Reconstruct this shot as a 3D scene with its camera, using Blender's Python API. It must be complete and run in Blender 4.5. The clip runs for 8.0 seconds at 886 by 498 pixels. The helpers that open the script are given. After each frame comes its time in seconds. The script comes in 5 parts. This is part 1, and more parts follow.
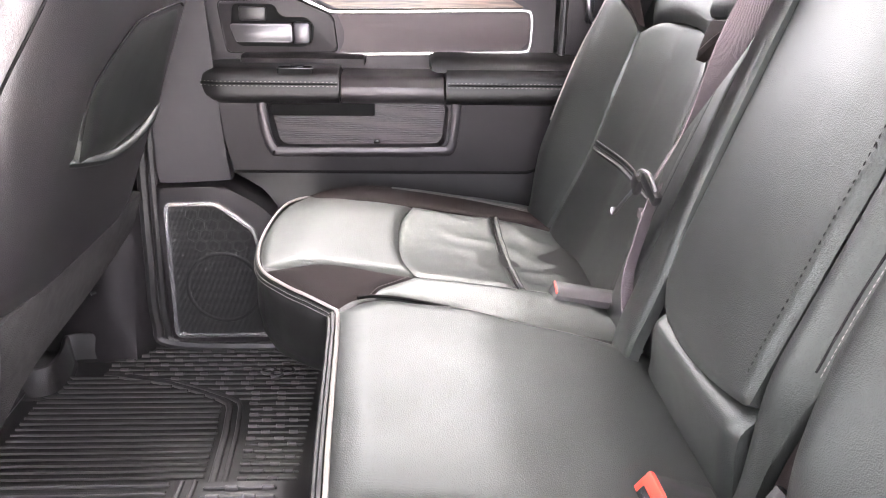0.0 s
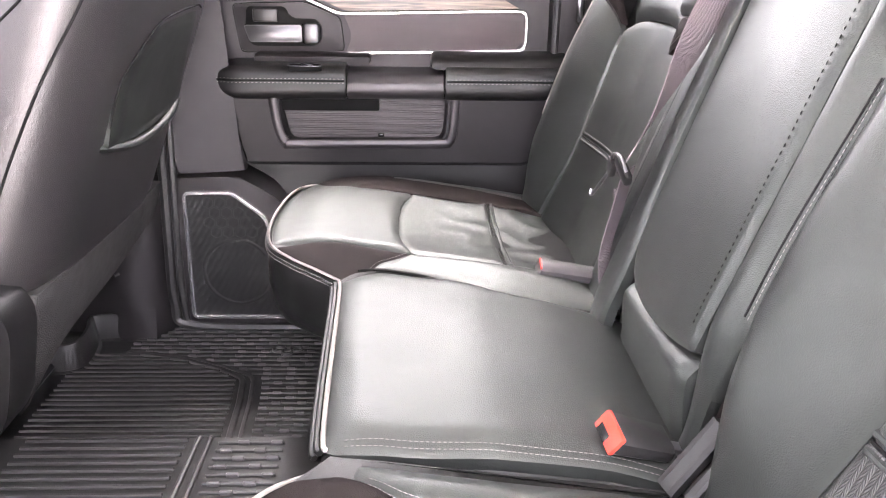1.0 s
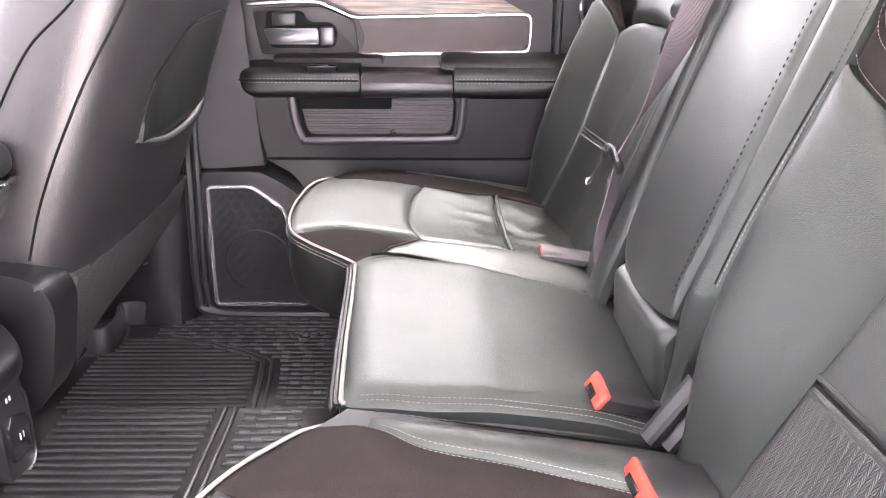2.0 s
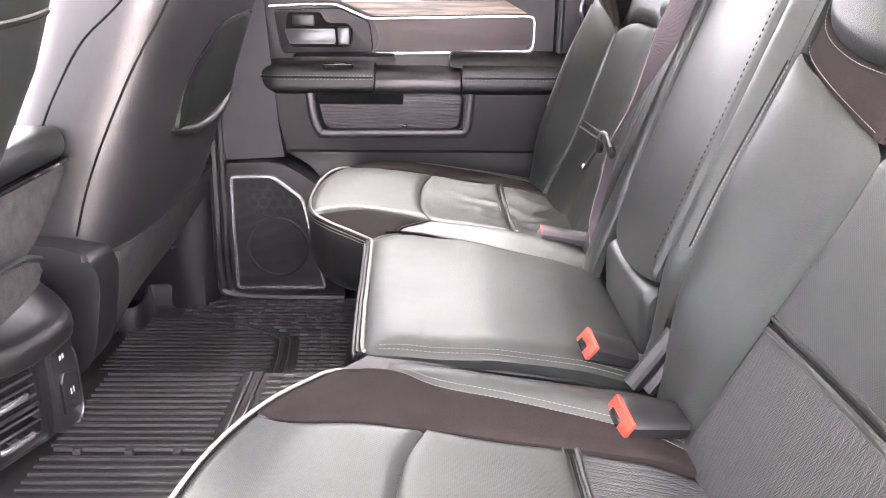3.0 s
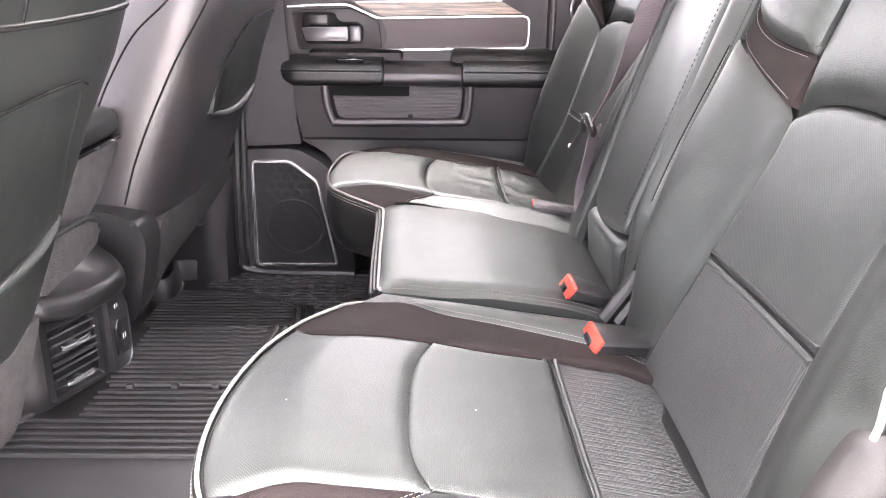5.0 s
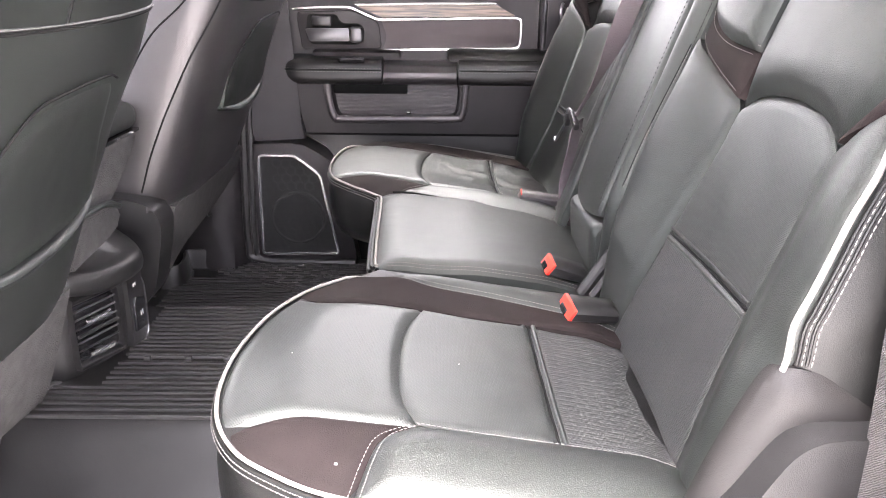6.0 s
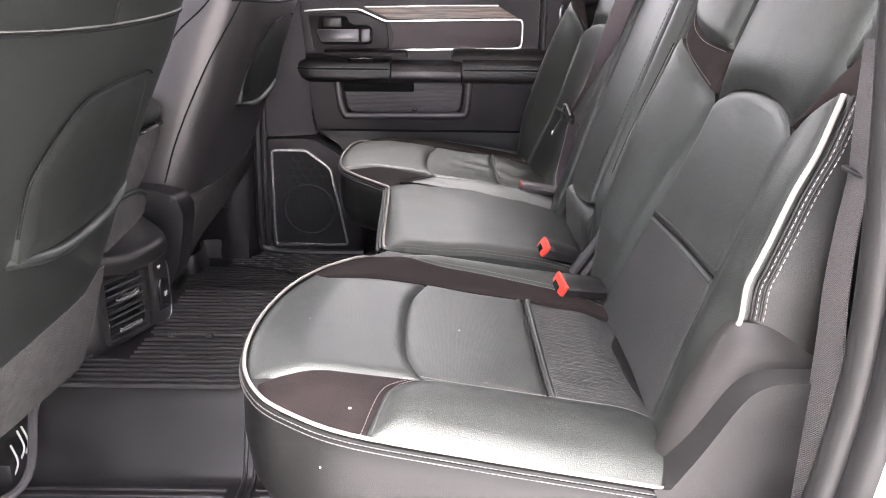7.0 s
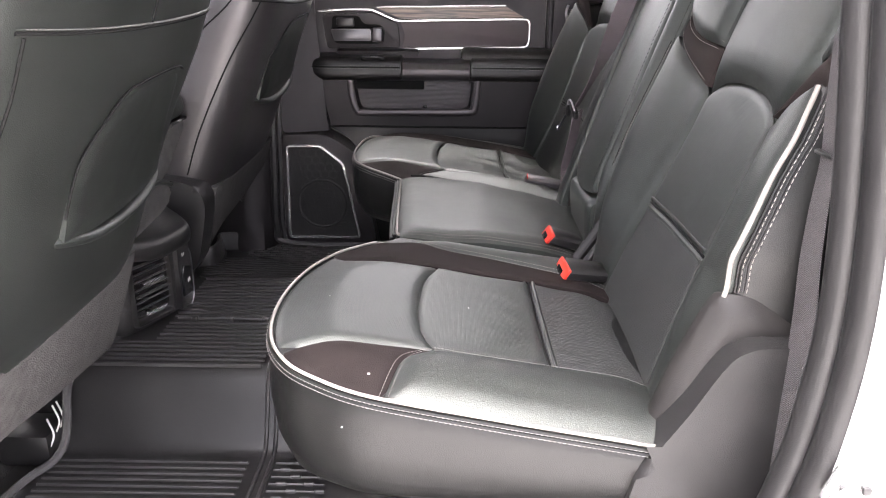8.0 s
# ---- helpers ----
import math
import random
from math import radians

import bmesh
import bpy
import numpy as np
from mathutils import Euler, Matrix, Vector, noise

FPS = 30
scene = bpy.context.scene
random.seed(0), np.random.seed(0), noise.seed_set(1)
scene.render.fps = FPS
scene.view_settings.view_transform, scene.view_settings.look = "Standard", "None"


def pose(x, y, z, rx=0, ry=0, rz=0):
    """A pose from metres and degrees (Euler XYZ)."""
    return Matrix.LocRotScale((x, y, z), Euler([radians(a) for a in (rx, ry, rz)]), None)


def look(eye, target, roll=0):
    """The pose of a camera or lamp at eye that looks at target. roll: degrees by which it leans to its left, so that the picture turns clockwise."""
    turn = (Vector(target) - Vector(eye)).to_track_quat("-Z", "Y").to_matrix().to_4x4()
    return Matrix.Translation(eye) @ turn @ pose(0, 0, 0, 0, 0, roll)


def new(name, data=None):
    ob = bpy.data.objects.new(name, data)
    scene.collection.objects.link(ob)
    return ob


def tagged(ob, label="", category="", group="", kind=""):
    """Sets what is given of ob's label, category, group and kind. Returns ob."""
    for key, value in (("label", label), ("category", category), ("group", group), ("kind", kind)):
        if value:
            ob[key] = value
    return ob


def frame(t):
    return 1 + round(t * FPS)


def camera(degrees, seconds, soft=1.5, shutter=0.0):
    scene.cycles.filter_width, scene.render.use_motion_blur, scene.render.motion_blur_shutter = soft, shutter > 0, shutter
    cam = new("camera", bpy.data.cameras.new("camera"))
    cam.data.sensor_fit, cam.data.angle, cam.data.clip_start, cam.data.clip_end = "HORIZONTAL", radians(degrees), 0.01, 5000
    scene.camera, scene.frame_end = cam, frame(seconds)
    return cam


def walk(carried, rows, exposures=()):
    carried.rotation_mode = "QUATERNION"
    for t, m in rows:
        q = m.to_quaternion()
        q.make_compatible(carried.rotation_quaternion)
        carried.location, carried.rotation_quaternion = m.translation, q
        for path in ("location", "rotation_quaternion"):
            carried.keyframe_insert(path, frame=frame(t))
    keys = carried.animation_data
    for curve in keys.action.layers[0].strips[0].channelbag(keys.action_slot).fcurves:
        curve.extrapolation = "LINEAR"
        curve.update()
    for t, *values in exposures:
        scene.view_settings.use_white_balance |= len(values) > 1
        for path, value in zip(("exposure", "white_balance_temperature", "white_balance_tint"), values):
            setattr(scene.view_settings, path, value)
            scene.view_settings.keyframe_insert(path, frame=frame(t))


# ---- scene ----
cam = camera(59.4, 8.0, 1.0)
PATH = [
    (0, (-0.004, -0.648, 0.754), (0.098, 1.216, 0.036), 1.1),
    (0.5, (0.008, -0.703, 0.755), (0.095, 1.165, 0.045), 1.0),
    (1, (0.019, -0.751, 0.754), (0.086, 1.119, 0.047), 0.8),
    (1.5, (0.024, -0.794, 0.758), (0.074, 1.078, 0.056), 0.7),
    (2.8, (0.023, -0.933, 0.761), (0.039, 0.942, 0.066), 0.3),
    (3, (0.02, -0.958, 0.758), (0.037, 0.92, 0.071), 0.5),
    (3.5, (0.019, -1.012, 0.759), (0.037, 0.87, 0.082), 0.5),
    (4, (0.019, -1.058, 0.755), (0.037, 0.825, 0.081), 0.6),
    (4.5, (0.012, -1.092, 0.752), (0.03, 0.79, 0.076), 0.6),
    (5.8, (0.03, -1.229, 0.756), (0.037, 0.657, 0.092), 0.6),
    (6, (0.033, -1.249, 0.758), (0.04, 0.636, 0.09), 0.6),
    (6.5, (0.036, -1.304, 0.758), (0.036, 0.582, 0.092), 0.6),
    (7, (0.038, -1.35, 0.762), (0.029, 0.537, 0.098), 0.6),
    (7.5, (0.042, -1.381, 0.76), (0.023, 0.506, 0.098), 0.6),
    (8, (0.035, -1.425, 0.764), (0.006, 0.462, 0.101), 0.5),
]
walk(cam, [(t, look(eye, target, roll)) for t, eye, target, roll in PATH],
     exposures=[(0.0, 6.7, 6700, 18), (2.0, 6.6, 6700, 20), (4.5, 6.5, 6700, 20), (5.8, 6.25, 6650, 18), (7.0, 5.4, 6650, 17), (8.0, 5.2, 6650, 16)])

# ---- light: overcast daylight ----
world = bpy.data.worlds.new("sky")
scene.world = world
world.use_nodes = True
wn = world.node_tree
sky = wn.nodes.new("ShaderNodeTexSky")
sky.sky_type = "NISHITA"
sky.sun_disc = False
sky.sun_elevation, sky.sun_rotation = radians(77), radians(0)
sky.dust_density, sky.air_density, sky.ozone_density = 8.0, 0.3, 0.3
cloud = wn.nodes.new("ShaderNodeHueSaturation")
cloud.inputs["Saturation"].default_value = 0.3
wn.links.new(sky.outputs[0], cloud.inputs["Color"])
wn.links.new(cloud.outputs[0], wn.nodes["Background"].inputs[0])
wn.nodes["Background"].inputs[1].default_value = 0.15
sun = new("sun", bpy.data.lights.new("sun", "SUN"))
sun.data.energy, sun.data.angle, sun.data.color = 0.5, radians(20), (1.0, 0.995, 0.985)
sun.matrix_world = look((0, 0, 0), (0.0, -0.225, -0.974))


# ---- materials ----
def material(name, colour, rough=0.5, metal=0.0, grain=0.0, grain_size=800.0, vary=0.15, vary_size=9.0, spec=0.5, pattern=None, tint=None, gloss_tint=None):
    """A surface: base colour with stains at a large scale and grain at a small one, both in the roughness and the relief."""
    m = bpy.data.materials.new(name)
    m.use_nodes = True
    nt = m.node_tree
    b = nt.nodes["Principled BSDF"]
    b.inputs["Metallic"].default_value = metal
    b.inputs["Specular IOR Level"].default_value = spec
    if gloss_tint:
        b.inputs["Specular Tint"].default_value = (*gloss_tint, 1)
    co = nt.nodes.new("ShaderNodeTexCoord")
    big = nt.nodes.new("ShaderNodeTexNoise")
    big.inputs["Scale"].default_value, big.inputs["Detail"].default_value = vary_size, 5.0
    nt.links.new(co.outputs["Object"], big.inputs["Vector"])
    mix = nt.nodes.new("ShaderNodeMix")
    mix.data_type = "RGBA"
    other = tint or [min(1, c * (1 + 3 * vary) + 0.004) for c in colour]
    mix.inputs[6].default_value, mix.inputs[7].default_value = (*[c * (1 - vary) for c in colour], 1), (*other, 1)
    nt.links.new(big.outputs[0], mix.inputs[0])
    nt.links.new(mix.outputs[2], b.inputs["Base Color"])
    rr = nt.nodes.new("ShaderNodeMapRange")
    rr.inputs[3].default_value, rr.inputs[4].default_value = max(0.02, rough - 0.5 * vary * rough), min(1, rough + 0.5 * vary * rough)
    nt.links.new(big.outputs[0], rr.inputs[0])
    nt.links.new(rr.outputs[0], b.inputs["Roughness"])
    if grain:
        v = nt.nodes.new("ShaderNodeTexVoronoi")
        v.feature = "SMOOTH_F1"
        v.inputs["Scale"].default_value = grain_size
        nt.links.new(co.outputs["Object"], v.inputs["Vector"])
        height = v.outputs["Distance"]
        if pattern:
            height = pattern(nt, co, v, mix)
        bump = nt.nodes.new("ShaderNodeBump")
        bump.inputs["Strength"].default_value, bump.inputs["Distance"].default_value = grain, 0.001
        nt.links.new(height, bump.inputs["Height"])
        nt.links.new(bump.outputs[0], b.inputs["Normal"])
    return m


def calc(nt, op, a, b=0.0, c=0.0):
    """A math node on sockets or numbers."""
    n = nt.nodes.new("ShaderNodeMath")
    n.operation = op
    for k, q in enumerate((a, b, c)):
        if isinstance(q, (int, float)):
            n.inputs[k].default_value = q
        else:
            nt.links.new(q, n.inputs[k])
    return n.outputs[0]


def cloth_plane(nt, co, back):
    """Two coordinates that lie in the cloth: across the seat and along it."""
    sep = nt.nodes.new("ShaderNodeSeparateXYZ")
    nt.links.new(co.outputs["Object"], sep.inputs[0])
    return sep.outputs[1], calc(nt, "MULTIPLY", sep.outputs[2], 1.058) if back else calc(nt, "MULTIPLY", sep.outputs[0], 1.011)


def fade(nt, co, height, mix, low, high, share):
    """Tints the cloth by its relief, broken up by a worn patchiness."""
    worn = nt.nodes.new("ShaderNodeTexNoise")
    worn.inputs["Scale"].default_value, worn.inputs["Detail"].default_value = 14.0, 4.0
    nt.links.new(co.outputs["Object"], worn.inputs["Vector"])
    amount = calc(nt, "MULTIPLY_ADD", worn.outputs[0], high - low, low)
    nt.links.new(calc(nt, "MULTIPLY_ADD", calc(nt, "SUBTRACT", height, 1.0), amount, share), mix.inputs[0])
    return height


def herringbone(back):
    def pattern(nt, co, v, mix):
        """Columns of slanted ticks, the slant turning from column to column."""
        u, w = cloth_plane(nt, co, back)
        turn = calc(nt, "PINGPONG", u, 0.0046)
        slant = calc(nt, "PINGPONG", calc(nt, "ADD", w, calc(nt, "MULTIPLY", turn, 2.0)), 0.0024)
        soft = nt.nodes.new("ShaderNodeMapRange")
        soft.inputs[1].default_value, soft.inputs[2].default_value = 0.0003, 0.0015
        nt.links.new(slant, soft.inputs[0])
        ends = nt.nodes.new("ShaderNodeMapRange")
        ends.inputs[1].default_value, ends.inputs[2].default_value = 0.0002, 0.0010
        nt.links.new(calc(nt, "PINGPONG", u, 0.0023), ends.inputs[0])
        return fade(nt, co, calc(nt, "MULTIPLY", soft.outputs[0], ends.outputs[0]), mix, 0.6, 1.1, 1.0)
    return pattern


def perforation(back):
    def pattern(nt, co, v, mix):
        """Rows of pin holes."""
        u, w = cloth_plane(nt, co, back)
        both = nt.nodes.new("ShaderNodeCombineXYZ")
        nt.links.new(calc(nt, "ADD", u, w), both.inputs[0])
        nt.links.new(calc(nt, "SUBTRACT", u, w), both.inputs[1])
        v.voronoi_dimensions, v.feature = "2D", "F1"
        v.inputs["Scale"].default_value, v.inputs["Randomness"].default_value = 310.0, 0.10
        nt.links.new(both.outputs[0], v.inputs["Vector"])
        hole = nt.nodes.new("ShaderNodeMapRange")
        hole.inputs[1].default_value, hole.inputs[2].default_value = 0.17, 0.36
        nt.links.new(v.outputs["Distance"], hole.inputs[0])
        return fade(nt, co, hole.outputs[0], mix, 0.3, 0.7, 1.0)
    return pattern


def ticks(nt, co, v, mix):
    """Fine webbing weave."""
    w = nt.nodes.new("ShaderNodeTexWave")
    w.bands_direction = "DIAGONAL"
    w.inputs["Scale"].default_value, w.inputs["Distortion"].default_value, w.inputs["Detail"].default_value = 270.0, 4.0, 2.0
    nt.links.new(co.outputs["Object"], w.inputs["Vector"])
    nt.links.new(w.outputs["Fac"], mix.inputs[0])
    return w.outputs["Fac"]


def hexmesh(nt, co, v, mix):
    """Small round holes of a speaker grille."""
    v.feature = "F1"
    v.inputs["Randomness"].default_value = 0.0
    step = nt.nodes.new("ShaderNodeMapRange")
    step.inputs[1].default_value, step.inputs[2].default_value = 0.2, 0.45
    nt.links.new(v.outputs["Distance"], step.inputs[0])
    return step.outputs[0]


def woodgrain(nt, co, v, mix):
    m = nt.nodes.new("ShaderNodeMapping")
    m.inputs["Scale"].default_value = (6, 60, 160)
    n = nt.nodes.new("ShaderNodeTexNoise")
    n.inputs["Scale"].default_value, n.inputs["Detail"].default_value, n.inputs["Distortion"].default_value = 1.6, 8.0, 0.8
    nt.links.new(co.outputs["Object"], m.inputs["Vector"])
    nt.links.new(m.outputs[0], n.inputs["Vector"])
    r = nt.nodes.new("ShaderNodeMapRange")
    r.inputs[1].default_value, r.inputs[2].default_value = 0.35, 0.65
    nt.links.new(n.outputs[0], r.inputs[0])
    nt.links.new(r.outputs[0], mix.inputs[0])
    return n.outputs[0]


def hide(nt, co, v, mix):
    """Leather pores over a soft unevenness of the padding."""
    n = nt.nodes.new("ShaderNodeTexNoise")
    n.inputs["Scale"].default_value, n.inputs["Detail"].default_value, n.inputs["Roughness"].default_value = 28.0, 4.0, 0.55
    nt.links.new(co.outputs["Object"], n.inputs["Vector"])
    return calc(nt, "MULTIPLY_ADD", n.outputs[0], 1.3, v.outputs["Distance"])


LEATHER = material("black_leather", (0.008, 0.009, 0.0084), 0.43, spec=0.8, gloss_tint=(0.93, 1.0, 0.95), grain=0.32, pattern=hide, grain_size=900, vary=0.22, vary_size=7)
# one front seat leather in two tones: first lit, then shaded by its colour
LIT_FRONT_LEATHER = material("lit_front_seat_leather", (0.014, 0.013, 0.0135), 0.38, spec=0.8, gloss_tint=(1.0, 0.96, 0.98), grain=0.3, pattern=hide, grain_size=1100, vary=0.2, vary_size=7)
SHADED_FRONT_LEATHER = material("shaded_front_seat_leather", (0.007, 0.0078, 0.0072), 0.38, grain=0.2, grain_size=900, vary=0.3, spec=0.55, gloss_tint=(0.92, 1.0, 0.95))
# darker, duller copy of the black leather; the sides' shade is in its colour
SHADED_LEATHER = material("shaded_black_leather", (0.005, 0.0051, 0.0049), 0.36, grain=0.25, grain_size=1400, vary=0.25, spec=0.29)
BROWN = material("brown_suede", (0.0118, 0.0086, 0.0083), 0.85, grain=0.4, grain_size=900, vary=0.3, vary_size=22, spec=0.12)
CLOTH = material("herringbone_cloth", (0.010, 0.010, 0.010), 0.5, grain=0.8, vary=0.1, pattern=herringbone(False), tint=(0.040, 0.042, 0.041))
BACK_CLOTH = material("herringbone_back_cloth", (0.010, 0.010, 0.010), 0.5, grain=0.8, vary=0.1, pattern=herringbone(True), tint=(0.040, 0.042, 0.041))
PERF = material("perforated_leather", (0.005, 0.005, 0.005), 0.40, spec=0.85, gloss_tint=(0.94, 1.0, 0.955), grain=0.25, vary=0.1, pattern=perforation(False), tint=(0.023, 0.025, 0.0238))
BACK_PERF = material("perforated_back_leather", (0.005, 0.005, 0.005), 0.40, spec=0.85, gloss_tint=(0.94, 1.0, 0.955), grain=0.25, vary=0.1, pattern=perforation(True), tint=(0.023, 0.025, 0.0238))
ARM_LEATHER = material("armrest_leather", (0.006, 0.0057, 0.0058), 0.38, spec=0.38, grain=0.35, grain_size=900, vary=0.2)
WING = material("matt_side_wing", (0.013, 0.0118, 0.0114), 0.5, grain=0.25, grain_size=1300, vary=0.2, spec=0.3)
PIPING = material("white_piping", (0.22, 0.203, 0.186), 0.45, grain=0.2, grain_size=700, vary=0.06)
THREAD = material("pale_thread", (0.15, 0.14, 0.133), 0.7, vary=0.2, vary_size=90)
DARK_THREAD = material("grey_thread", (0.12, 0.115, 0.11), 0.7, vary=0.2, vary_size=90)
BLACK_THREAD = material("black_thread", (0.005, 0.005, 0.005), 0.85, spec=0.1)
# near-black stand-in for the shade inside seams, gaps and recesses
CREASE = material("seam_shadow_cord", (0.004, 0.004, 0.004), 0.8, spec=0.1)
PLASTIC = material("black_grained_plastic", (0.011, 0.01, 0.0106), 0.4, grain=0.35, grain_size=1200, spec=0.36, gloss_tint=(1.0, 0.95, 0.98), vary=0.2, vary_size=14)
LOWER_DOOR = material("matt_door_plastic", (0.008, 0.0073, 0.0077), 0.42, grain=0.3, grain_size=1200, vary=0.25, vary_size=12, spec=0.24, gloss_tint=(1.0, 0.95, 0.98))
GRIP = material("smooth_grip_plastic", (0.020, 0.0183, 0.0194), 0.34, grain=0.15, grain_size=1200, vary=0.15, spec=0.55, gloss_tint=(1.0, 0.95, 0.98))
POCKET = material("ribbed_pocket_plastic", (0.060, 0.055, 0.058), 0.45, vary=0.15, vary_size=14)
DARK_PLASTIC = material("black_plastic", (0.008, 0.0077, 0.0079), 0.38, grain=0.15, grain_size=900, vary=0.2)
CONSOLE = material("black_console_plastic", (0.009, 0.0086, 0.0089), 0.40, grain=0.3, grain_size=1100, vary=0.25, vary_size=20, spec=0.5)
SILL_PLASTIC = material("coarse_black_plastic", (0.01, 0.0096, 0.0098), 0.5, grain=0.3, grain_size=1300, vary=0.25, vary_size=30, spec=0.3)
GLOSS = material("gloss_black_plastic", (0.008, 0.008, 0.009), 0.2, vary=0.1)
RUBBER = material("black_rubber", (0.018, 0.0174, 0.0177), 0.38, grain=0.25, grain_size=700, vary=0.35, vary_size=18)
SEAL_RUBBER = material("soft_seal_rubber", (0.009, 0.0087, 0.009), 0.45, grain=0.1, grain_size=900, vary=0.2, spec=0.3)
SMOOTH_RUBBER = material("smooth_rubber", (0.009, 0.0086, 0.0088), 0.33, grain=0.12, grain_size=500, vary=0.4, vary_size=9, spec=0.38)
PAD_RUBBER = material("worn_rubber", (0.042, 0.04, 0.041), 0.42, grain=0.2, grain_size=700, vary=0.4, vary_size=30)
CARPET = material("grey_carpet", (0.036, 0.035, 0.0345), 0.95, grain=1.0, grain_size=500, vary=0.4, vary_size=60, spec=0.1)
SILVER = material("satin_silver", (0.62, 0.61, 0.62), 0.26, metal=0.85, vary=0.06)
HANDLE = material("satin_handle", (0.105, 0.103, 0.108), 0.40, metal=0.9, vary=0.08)
CHROME = material("polished_chrome", (0.34, 0.335, 0.345), 0.28, metal=1.0, vary=0.05)
GRILLE = material("speaker_grille", (0.010, 0.010, 0.010), 0.6, grain=1.0, grain_size=420, vary=0.15, pattern=hexmesh)
INLAY = material("brown_black_inlay", (0.036, 0.026, 0.028), 0.6, grain=0.2, grain_size=900, vary=0.2)
WOOD = material("dark_wood", (0.035, 0.02, 0.014), 0.35, grain=0.15, vary=0.3, pattern=woodgrain, tint=(0.15, 0.095, 0.067))
WEBBING = material("belt_webbing", (0.14, 0.118, 0.126), 0.7, grain=0.9, grain_size=500, vary=0.15, pattern=ticks, spec=0.3)
NEAR_WEBBING = material("dark_belt_webbing", (0.035, 0.032, 0.034), 0.75, grain=0.9, grain_size=500, vary=0.15, pattern=ticks, tint=(0.105, 0.098, 0.102), spec=0.3)
RED = material("red_button", (0.62, 0.035, 0.02), 0.4, vary=0.1, vary_size=60)
WHITE_PAINT = material("white_paint", (0.8, 0.8, 0.8), 0.25, vary=0.02)
WHITE_PLASTIC = material("white_wire", (0.5, 0.5, 0.48), 0.4, vary=0.05)
BUCKLE_GREY = material("worn_buckle_plastic", (0.042, 0.038, 0.04), 0.4, grain=0.3, vary=0.2, vary_size=50)
HEADLINER = material("grey_headliner", (0.80, 0.79, 0.79), 0.95, grain=0.6, grain_size=600, vary=0.06, spec=0.1)
TRIM = material("pale_trim", (0.46, 0.44, 0.42), 0.7, grain=0.3, vary=0.1)
BEIGE = material("beige_trim", (0.55, 0.47, 0.38), 0.7, grain=0.2, vary=0.05)
GROUND = material("pale_concrete_lot", (0.25, 0.247, 0.242), 0.9, grain=0.8, grain_size=120, vary=0.3, vary_size=2)


def glass(name, clear):
    """Thin window glass: it lets the given share of the light through and mirrors a little."""
    m = bpy.data.materials.new(name)
    m.use_nodes = True
    nt = m.node_tree
    nt.nodes.remove(nt.nodes["Principled BSDF"])
    tr, gl, mx, fr = (nt.nodes.new("ShaderNodeBsdfTransparent"), nt.nodes.new("ShaderNodeBsdfGlossy"), nt.nodes.new("ShaderNodeMixShader"), nt.nodes.new("ShaderNodeFresnel"))
    tr.inputs[0].default_value = (clear, clear, clear, 1)
    gl.inputs["Roughness"].default_value = 0.02
    fr.inputs[0].default_value = 1.45
    nt.links.new(fr.outputs[0], mx.inputs[0])
    nt.links.new(tr.outputs[0], mx.inputs[1])
    nt.links.new(gl.outputs[0], mx.inputs[2])
    nt.links.new(mx.outputs[0], nt.nodes["Material Output"].inputs[0])
    return m


DARK_GLASS = glass("tinted_glass", 0.74)
CLEAR_GLASS = glass("clear_glass", 0.985)

# ---- building tools ----
def thing(name, label, category, base=(0, 0, 0), group="", kind=""):
    ob = new(name)
    ob.location = base
    ob.empty_display_size = 0.05
    return tagged(ob, label, category, group, kind)


def root_of(parent):
    while parent.parent:
        parent = parent.parent
    return parent


def part(name, bm, mat, parent, label="", smooth=True):
    me = bpy.data.meshes.new(name)
    if isinstance(bm, tuple):
        me.from_pydata(*bm)
    else:
        bmesh.ops.recalc_face_normals(bm, faces=bm.faces)
        bm.to_mesh(me)
        bm.free()
    me.materials.append(mat)
    for p in me.polygons:
        p.use_smooth = smooth
    if smooth:
        me.set_sharp_from_angle(angle=radians(42))
    ob = new(name, me)
    if parent:
        ob.parent = parent
        top = root_of(parent)
        if parent is top:
            ob.matrix_parent_inverse = Matrix.Translation(-Vector(top.location))
    if label:
        ob["label"] = label
    return ob


def structure(name, bm, mat, label, category, smooth=False):
    return tagged(part(name, bm, mat, None, "", smooth), label, category, "", "structure")


def spline(points, n=6):
    """A smooth curve through the points."""
    p = [np.array(q, float) for q in points]
    if len(p) == 2:
        return [p[0] + (p[1] - p[0]) * i / n for i in range(n)] + [p[1]]
    p = [2 * p[0] - p[1]] + p + [2 * p[-1] - p[-2]]
    out = []
    for a, b, c, d in zip(p, p[1:], p[2:], p[3:]):
        for i in range(n):
            t = i / n
            out.append(0.5 * (2 * b + (c - a) * t + (2 * a - 5 * b + 4 * c - d) * t * t + (3 * b - a - 3 * c + d) * t ** 3))
    return out + [p[-2]]


def outline(*runs, n=6):
    """A closed outline of smooth runs that meet in corners."""
    out = []
    for run in runs:
        out += spline(run, n)[:-1]
    return np.array(out)


